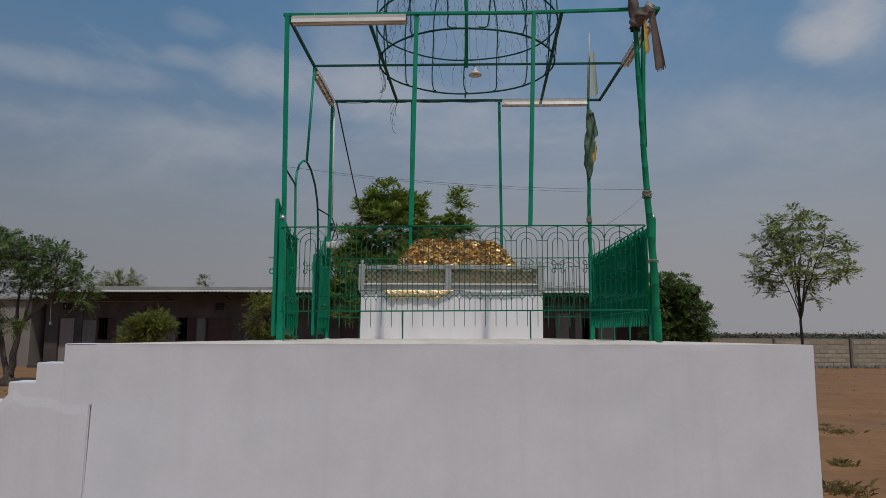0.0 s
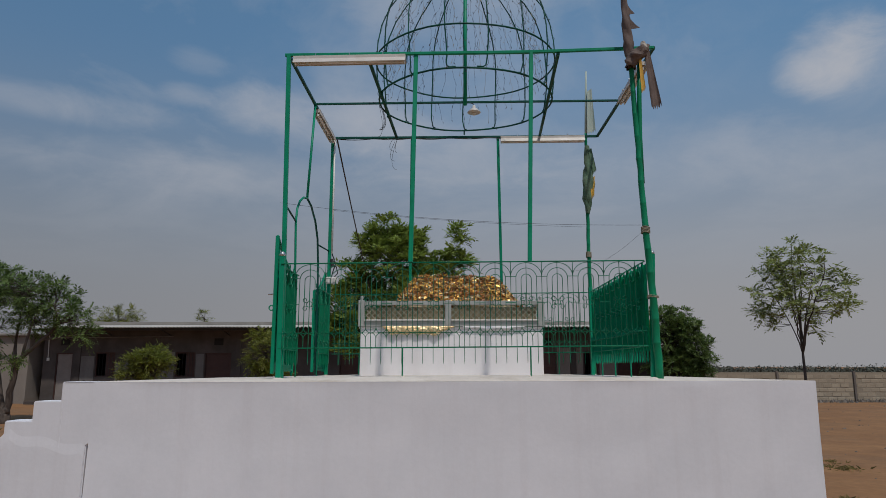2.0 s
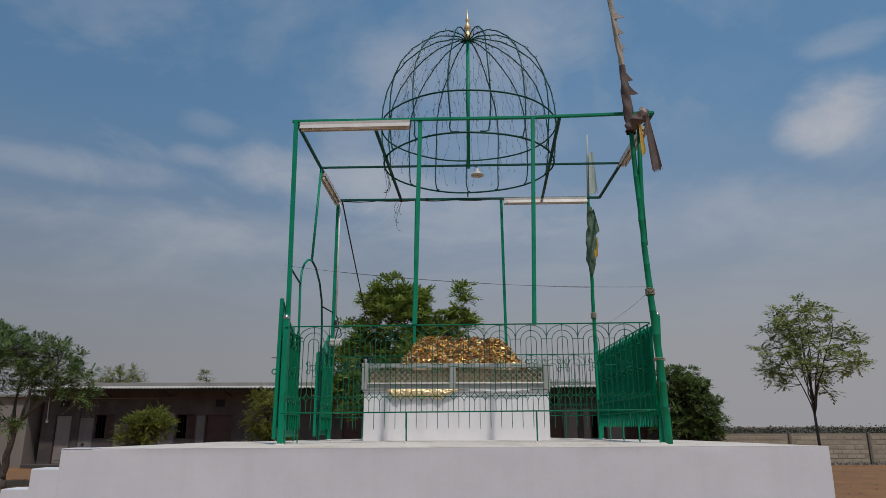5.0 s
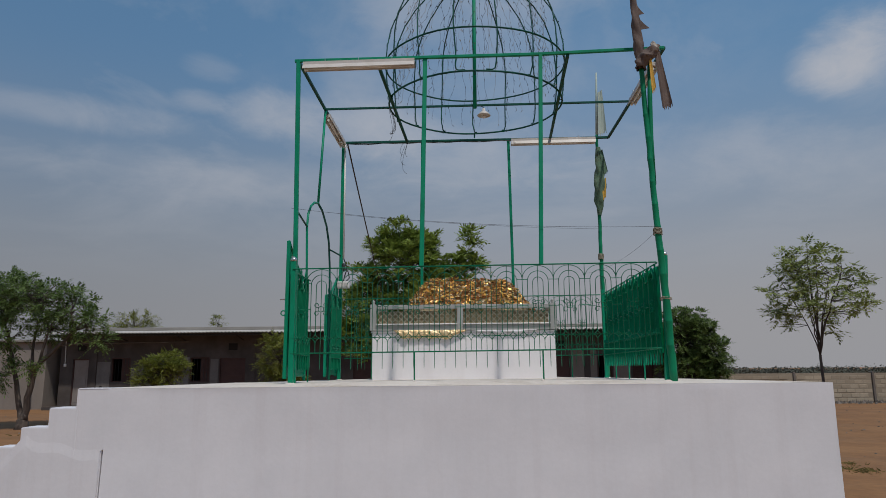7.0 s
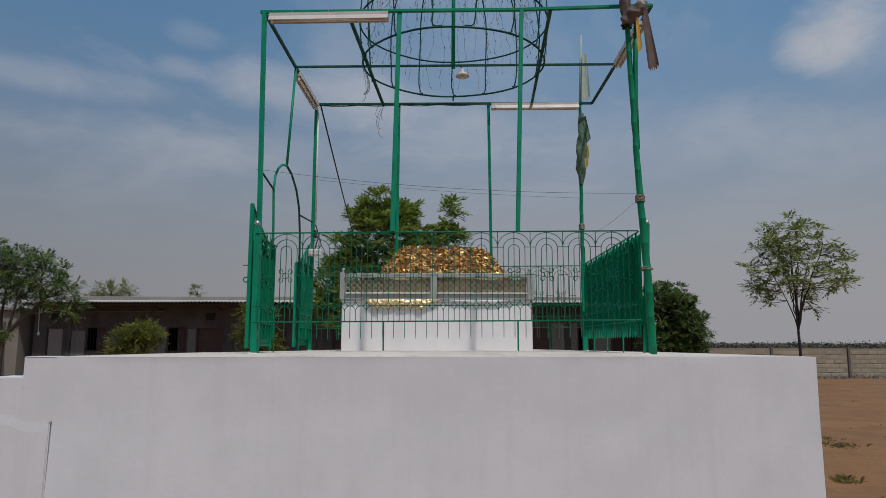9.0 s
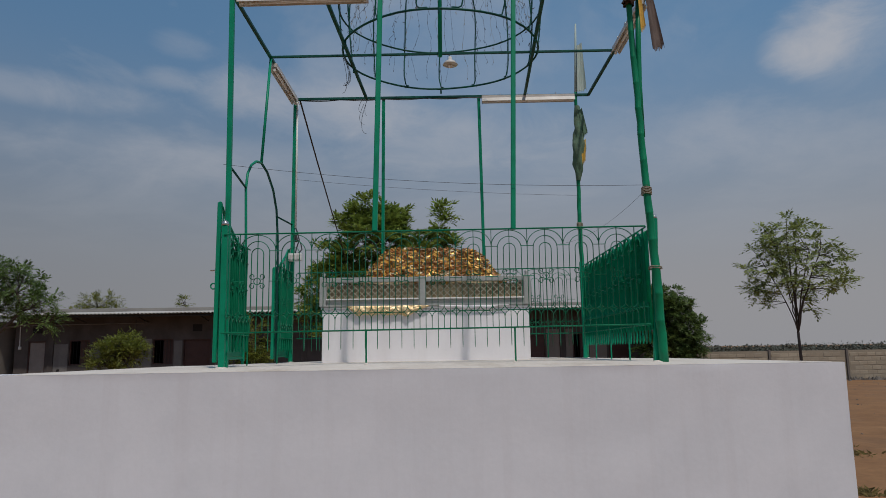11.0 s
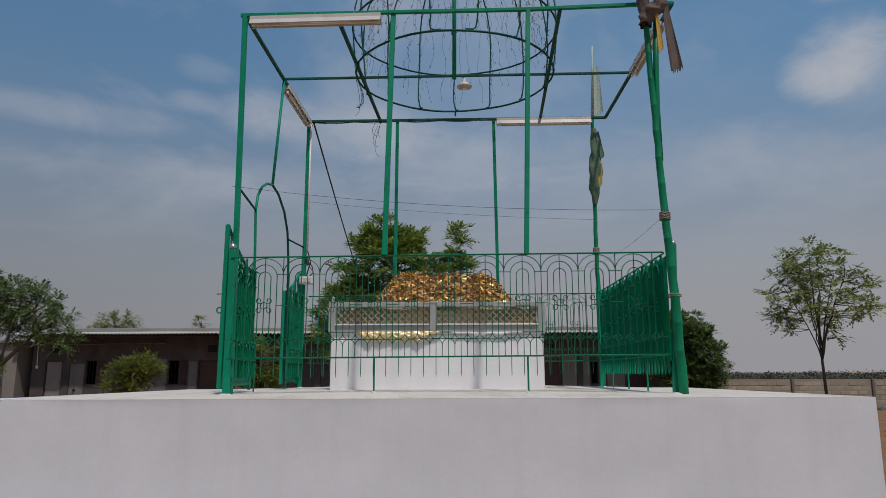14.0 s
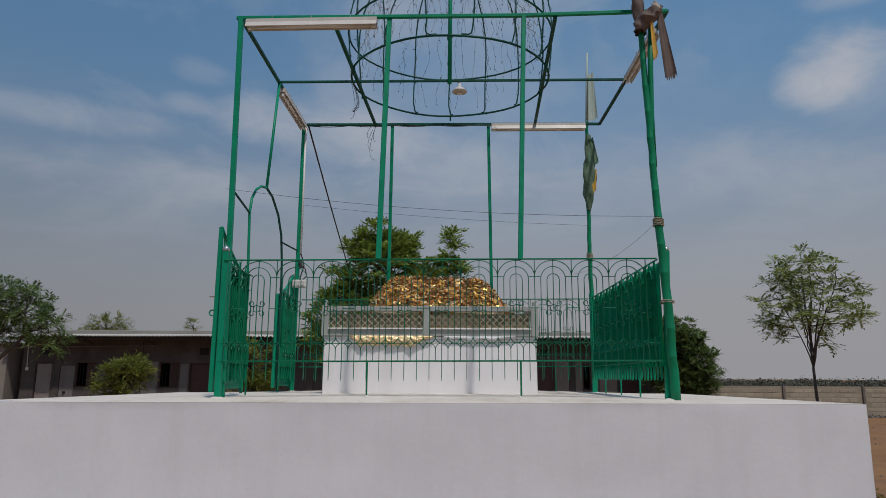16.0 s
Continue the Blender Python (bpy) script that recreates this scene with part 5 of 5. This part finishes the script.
# ---- lamps ----
def build_tube_light(a, b):
    a, b = Vector(a), Vector(b)
    d = (b - a).normalized()
    side = d.cross(Vector((0, 0, 1))).normalized()
    root = thing("tube_light", tuple((a + b) / 2), "dusty white fluorescent tube fitting, switched off, under a beam", "lamp", "tube lights on the canopy")
    s = Shape()
    prof = [(-0.05, -0.025), (-0.028, 0.02), (-0.028, 0.05), (0.028, 0.05), (0.028, 0.02), (0.05, -0.025), (0.042, -0.028), (0.02, 0.012), (-0.02, 0.012), (-0.042, -0.028)]
    for p in (a, b):
        for u, v in prof:
            s.v.append(tuple(p + side * u * 1.1 + Vector((0, 0, v * 1.15))))
    n = len(prof)
    s.f = [(i, (i + 1) % n, (i + 1) % n + n, i + n) for i in range(n)] + [tuple(range(n - 1, -1, -1)), tuple(range(n, 2 * n))]
    house = part("housing", s, M_tubehouse, root)
    lamp = part("tube", Shape().tube([a + d * 0.05 + Vector((0, 0, -0.02)), b - d * 0.05 + Vector((0, 0, -0.02))], 0.016, 8), M_tube, root, "", True)
    for p, q in ((a + d * 0.012, a + d * 0.052), (b - d * 0.012, b - d * 0.052)):
        part("lamp_holder", Shape().tube([p + Vector((0, 0, -0.02)), q + Vector((0, 0, -0.02))], 0.019, 8), M_plastic, lamp)
    for f in (0.2, 0.5, 0.8):
        p = a + (b - a) * f
        part("strap", Shape().tube([p + side * 0.028 + Vector((0, 0, 0.02)), p + side * 0.026 + Vector((0, 0, 0.085)), p - side * 0.026 + Vector((0, 0, 0.085)), p - side * 0.028 + Vector((0, 0, 0.02))], 0.004, 4), M_steel, house)


build_tube_light((-1.601, 7.37, 5.075), (-0.341, 7.335, 5.075))
build_tube_light((-1.641, 8.93, 5.08), (-1.631, 10.08, 5.08))
build_tube_light((0.909, 10.07, 5.075), (2.169, 10.05, 5.075))
build_tube_light((2.359, 7.55, 5.08), (2.364, 8.62, 5.08))


def build_bulb():
    c = (0.462, 8.66, 4.995)
    root = thing("reflector_lamp", c, "round white reflector lamp hanging below the middle beam", "lamp")
    part("shade", Shape().lathe((c[0], c[1], c[2]), [(0.085, -0.03), (0.088, -0.026), (0.055, 0.012), (0.022, 0.034), (0.018, 0.07)], 18), M_tubehouse, root, "", True)
    part("bulb", Shape().lathe((c[0], c[1], c[2] - 0.066), [(0.006, 0), (0.024, 0.008), (0.030, 0.026), (0.024, 0.036)], 12), M_tube, root, "", True)
    part("cord", Shape().tube([(c[0], c[1], c[2] + 0.07), (c[0] - 0.01, c[1] + 0.02, c[2] + 0.1), (c[0] - 0.05, c[1] + 0.05, c[2] + 0.13)], 0.005, 5), M_wire, root)


build_bulb()


# ---- bamboo flag poles ----
def bamboo(name_label, pts, radii, seed):
    root = thing("flag_pole", tuple(pts[0]), name_label, "flag pole", "bamboo flag poles")
    rng = random.Random(seed)
    fine, rr = [], []
    for i in range(len(pts) - 1):
        a, b = Vector(pts[i]), Vector(pts[i + 1])
        n = max(2, int((b - a).length / 0.11))
        for k in range(n):
            f = k / n
            r = radii[i] * (1 - f) + radii[i + 1] * f
            p = a + (b - a) * f + Vector((rng.uniform(-0.004, 0.004), rng.uniform(-0.004, 0.004), 0))
            fine.append(p)
            rr.append(r)
            if len(fine) % 4 == 0:      # swollen node
                for dz, kk in ((0.008, 1.07), (0.016, 1.0)):
                    fine.append(p + (b - a).normalized() * dz)
                    rr.append(r * kk)
    fine.append(Vector(pts[-1]))
    rr.append(radii[-1])
    stem = part("pole", Shape().tube(fine, rr, 9), M_bamboo, root, "", True)
    return root, stem


def rope(parent, c, r, n=4):
    for k in range(n):
        z = c[2] + 0.014 * (k - n / 2)
        part("rope_tie", Shape().tube([(c[0] + r * math.cos(i * math.pi / 6), c[1] + r * math.sin(i * math.pi / 6), z + 0.005 * math.sin(i)) for i in range(13)], 0.0062, 5), M_rope, parent)


front_pole, front_stem = bamboo("green painted bamboo flag pole lashed to the corner post", [(2.245, 7.17, 1.575), (2.218, 7.17, 2.4), (2.177, 7.17, 3.13), (2.141, 7.17, 4.1), (2.112, 7.16, 4.85), (2.084, 7.17, 5.6), (2.002, 7.18, 6.5), (1.930, 7.18, 7.4)], [0.041, 0.038, 0.033, 0.028, 0.026, 0.024, 0.02, 0.016], 3)
part("second_pole", Shape().tube([(2.182, 7.19, 3.6), (2.176, 7.19, 4.1), (2.189, 7.19, 4.5), (2.220, 7.19, 5.12)], [0.02, 0.026, 0.026, 0.024], 8), M_bamboo, front_pole, "", True)
rope(front_stem, (2.178, 7.17, 3.10), 0.043, 5)
rope(front_stem, (2.221, 7.188, 2.41), 0.056, 2)
back_pole, back_stem = bamboo("green bamboo flag pole standing at the back corner", [(2.235, 10.30, 1.575), (2.228, 10.30, 2.6), (2.220, 10.30, 3.4), (2.228, 10.29, 4.4), (2.241, 10.28, 5.25)], [0.032, 0.030, 0.028, 0.025, 0.022], 5)
part("pole_tip", Shape().tube([(2.241, 10.28, 5.25), (2.261, 10.28, 5.8), (2.280, 10.28, 6.27)], [0.021, 0.017, 0.012], 8), M_palegreen, back_pole, "bleached upper pole", True)
rope(back_stem, (2.219, 10.30, 3.36), 0.038, 6)


def cloth_wrap(parent, name, pts, radii, mat, seed, label):
    """Cloth wound round a pole: an uneven folded sleeve."""
    s = Shape()
    n, rows = 18, 40
    pts = [Vector(p) for p in pts]
    for j in range(rows + 1):
        t = j / rows * (len(pts) - 1)
        i = min(int(t), len(pts) - 2)
        f = t - i
        c = pts[i].lerp(pts[i + 1], f)
        r = radii[i] * (1 - f) + radii[i + 1] * f
        for k in range(n):
            a = 2 * math.pi * k / n
            q = r * (1 + 0.3 * noise.noise(Vector((math.cos(a) * 2.3 + seed, math.sin(a) * 2.3, j * 0.16 + a))) + 0.14 * math.sin(3 * a + j * 0.5))
            s.v.append((c.x + q * math.cos(a), c.y + q * math.sin(a), c.z + 0.3 * r * noise.noise(Vector((a, j * 0.3, seed)))))
    for j in range(rows):
        for k in range(n):
            s.f.append((j * n + k, j * n + (k + 1) % n, (j + 1) * n + (k + 1) % n, (j + 1) * n + k))
    return part(name, s, mat, parent, label, True)


def cloth_strip(parent, name, top, bottom, w0, w1, mat, seed, label, fray=True):
    """A hanging folded strip with thickness and a frayed end."""
    s = Shape()
    top, bottom = Vector(top), Vector(bottom)
    n, rows = 12, 18
    for side in (0, 1):
        for j in range(rows + 1):
            f = j / rows
            c = top.lerp(bottom, f)
            w = w0 * (1 - f) + w1 * f
            for i in range(n + 1):
                u = i / n - 0.5
                fold = 0.16 * w * math.sin(u * 5 + seed) + 0.05 * w * math.sin(u * 15 + f * 4)
                z = c.z + (0.03 * math.sin(i * 2.4 + seed) if j == rows and fray else 0)
                s.v.append((c.x + u * w, c.y + fold + side * 0.006, z + u * 0.05))
    m = (rows + 1) * (n + 1)
    for j in range(rows):
        for i in range(n):
            a = j * (n + 1) + i
            s.f.append((a, a + 1, a + n + 2, a + n + 1))
            s.f.append((m + a + 1, m + a, m + a + n + 1, m + a + n + 2))
    return part(name, s, mat, parent, label, True)


flag = thing("brown_flag", (2.099, 7.17, 5.0), "faded brown cloth flag wound and knotted on the front pole", "flag")
cloth_wrap(flag, "wrap", [(2.112, 7.155, 4.86), (2.091, 7.165, 5.25), (2.075, 7.17, 5.7)], [0.046, 0.05, 0.034], M_brown, 1.0, "brown cloth wound tightly")
cloth_wrap(flag, "wrap", [(2.075, 7.17, 5.7), (2.038, 7.175, 6.1), (1.984, 7.18, 6.7), (1.939, 7.18, 7.3)], [0.030, 0.033, 0.028, 0.024], M_pale, 4.0, "pale bleached cloth")
cloth_wrap(flag, "knot", [(2.077, 7.10, 4.86), (2.148, 7.09, 4.97), (2.219, 7.11, 5.07), (2.290, 7.14, 5.13)], [0.045, 0.09, 0.075, 0.03], M_brown, 7.0, "thick knot of brown cloth")
cloth_wrap(flag, "knot", [(2.219, 7.08, 4.98), (2.239, 7.08, 5.06), (2.230, 7.08, 5.14)], [0.02, 0.045, 0.02], M_pale, 9.0, "pale fold in the knot")
cloth_strip(flag, "tail", (2.265, 7.10, 5.10), (2.345, 7.10, 4.41), 0.05, 0.11, M_brown, 0.5, "brown frayed tail")
cloth_strip(flag, "tail", (2.179, 7.06, 4.98), (2.200, 7.05, 4.58), 0.022, 0.045, M_yellow, 1.4, "yellow strip")
for k, (z, l) in enumerate(((6.35, 0.13), (6.15, 0.10), (5.95, 0.08), (5.55, 0.09), (5.38, 0.12))):
    xx = 2.065 + (5.7 - z) * 0.11
    s_ = Shape()
    s_.add([(xx, 7.15, z + 0.10), (xx + l * 0.6, 7.14, z), (xx + l, 7.13, z - 0.05), (xx, 7.15, z - 0.06), (xx, 7.157, z + 0.10), (xx + l * 0.6, 7.147, z), (xx + l, 7.137, z - 0.05), (xx, 7.157, z - 0.06)], [(3, 2, 1, 0), (4, 5, 6, 7), (0, 1, 5, 4), (1, 2, 6, 5), (2, 3, 7, 6)])
    part("tatter", s_, M_pale if z > 5.7 else M_brown, flag, "torn edge")

gflag = thing("green_flag", (2.234, 10.29, 4.5), "faded green cloth flag rolled round the back pole", "flag")
cloth_wrap(gflag, "roll", [(2.225, 10.27, 3.98), (2.227, 10.25, 4.2), (2.244, 10.24, 4.5), (2.257, 10.25, 4.75), (2.244, 10.27, 5.05)], [0.028, 0.07, 0.082, 0.06, 0.03], M_gcloth, 2.0, "rolled green cloth")
cloth_strip(gflag, "fold", (2.300, 10.19, 4.52), (2.287, 10.19, 4.22), 0.06, 0.05, M_yellow, 2.2, "yellow fringe fold")
cloth_strip(gflag, "fold", (2.279, 10.22, 4.98), (2.335, 10.2, 4.62), 0.05, 0.06, M_gcloth, 0.2, "hanging green fold")
cloth_strip(gflag, "sleeve", (2.312, 10.25, 5.95), (2.316, 10.24, 5.26), 0.07, 0.13, M_palegreen, 1.2, "sun-bleached pale cloth")


# ---- wires, fairy lights, switch box ----
def sag(a, b, drop, n=14):
    a, b = Vector(a), Vector(b)
    return [a.lerp(b, i / n) + Vector((0, 0, -4 * drop * (i / n) * (1 - i / n))) for i in range(n + 1)]


solid("power_cable", Shape().tube(sag((-1.59, 10.16, 5.13), (-3.2, 31.9, 3.45), 0.25, 24), 0.013, 6), M_wire, "black power cable from the canopy corner to the shed", "cable")
solid("thin_wire", Shape().tube(sag((-1.665, 7.30, 3.43), (2.177, 7.09, 3.13), 0.07), 0.0019, 4), M_wire, "thin wire strung between the front posts", "wire")
solid("thin_wire", Shape().tube(sag((-1.65, 10.15, 4.02), (2.22, 10.26, 3.77), 0.04), 0.002, 4), M_wire, "thin wire strung between the back posts", "wire")
solid("loose_wire", Shape().tube(sag((2.142, 7.12, 3.08), (1.872, 9.9, 3.05), 0.1), 0.0013, 4), M_wire, "loose thin wire trailing from the bamboo pole", "wire")

box = thing("switch_box", (-1.609, 10.12, 2.94), "small white plastic switch box wired to the back post", "switch box")
case = part("case", Shape().box((-1.700, 10.085, 2.90), (-1.519, 10.16, 3.0), 0.01), M_plastic, box)
for k in range(3):
    part("switch", Shape().box((-1.695 + 0.055 * k, 10.076, 2.92), (-1.655 + 0.055 * k, 10.084, 2.98), 0.003), M_tubehouse, case)
part("lead", Shape().tube([(-1.618, 10.14, 3.36), (-1.586, 10.12, 3.28), (-1.557, 10.1, 3.18), (-1.588, 10.1, 3.08), (-1.609, 10.11, 3.0)], 0.009, 6), M_wire, box, "black lead")
part("lead", Shape().tube([(-1.617, 10.12, 3.22), (-1.537, 10.1, 3.14), (-1.518, 10.1, 3.05), (-1.569, 10.11, 3.0)], 0.008, 6), M_wire, box, "black lead")
part("tape", Shape().tube([(-1.621, 10.13, 3.27), (-1.597, 10.12, 3.16)], 0.024, 7), M_wire, box, "black insulating tape")


def build_fairy():
    root = thing("fairy_lights", tuple(DC + Vector((0, 0, 0.1))), "dusty strings of small fairy lights drooping inside the wire dome", "string lights")
    rng = random.Random(17)
    for k in range(46):
        a = 2 * math.pi * k / 46 + rng.uniform(-0.05, 0.05)
        k0, k1 = rng.uniform(0.0, 1.2), rng.uniform(4.0, 9.5)
        pts, beads = [], []
        m = 18
        for i in range(m + 1):
            f = i / m
            p = dome_point(a + 0.03 * math.sin(i * 0.8 + k), k1 + (k0 - k1) * f)
            inw = (Vector((DC.x, DC.y, p.z)) - p) * (0.10 + 0.16 * math.sin(f * math.pi) * rng.uniform(0.3, 1.0))
            p = p + inw + jitter(rng, 0.016)
            pts.append(p)
            beads.append(p)
        s = Shape().tube(pts, 0.0017, 3, False)
        for p in beads[::2]:
            q = p + jitter(rng, 0.012)
            s.tube([q, q + Vector((rng.uniform(-0.02, 0.02), rng.uniform(-0.02, 0.02), -0.028))], [0.0045, 0.002], 4)
        part("light_string", s, M_wire if k % 3 else M_rope, root)
    for k in range(15):
        a = radians(-78 + 24 * k)
        pts = []
        for i in range(40):
            p = dome_point(a, 11.0 * i / 39)
            pts.append(p + jitter(rng, 0.02))
        s = Shape().tube(pts, 0.0022, 3, False)
        for p in pts[::3]:
            s.tube([p, p + jitter(rng, 0.035)], [0.006, 0.002], 4)
        part("light_string", s, M_wire, root)
    for c, n in (((-0.69, 10.15, 5.12), 4), ((-0.77, 8.75, 5.13), 5)):
        for _ in range(n):
            w = rng.uniform(0.03, 0.10)
            d = rng.uniform(0.18, 0.48)
            p0 = Vector(c) + jitter(rng, 0.03)
            part("loose_loop", Shape().tube([p0 + Vector((w * math.sin(t * 0.52) * (1 if n % 2 else -1), 0.02 * t / 6, -d * math.sin(t * 0.2618))) for t in range(7)], 0.003, 4), M_wire, root)
    # cable wrapped along the back beam
    pts = [Vector((-1.6 + 3.7 * i / 40, 10.15 - 0.06 * i / 40, 5.135 - 0.018 * abs(math.sin(i * 0.5)))) for i in range(41)]
    part("beam_cable", Shape().tube(pts, 0.006, 5), M_wire, root)


build_fairy()
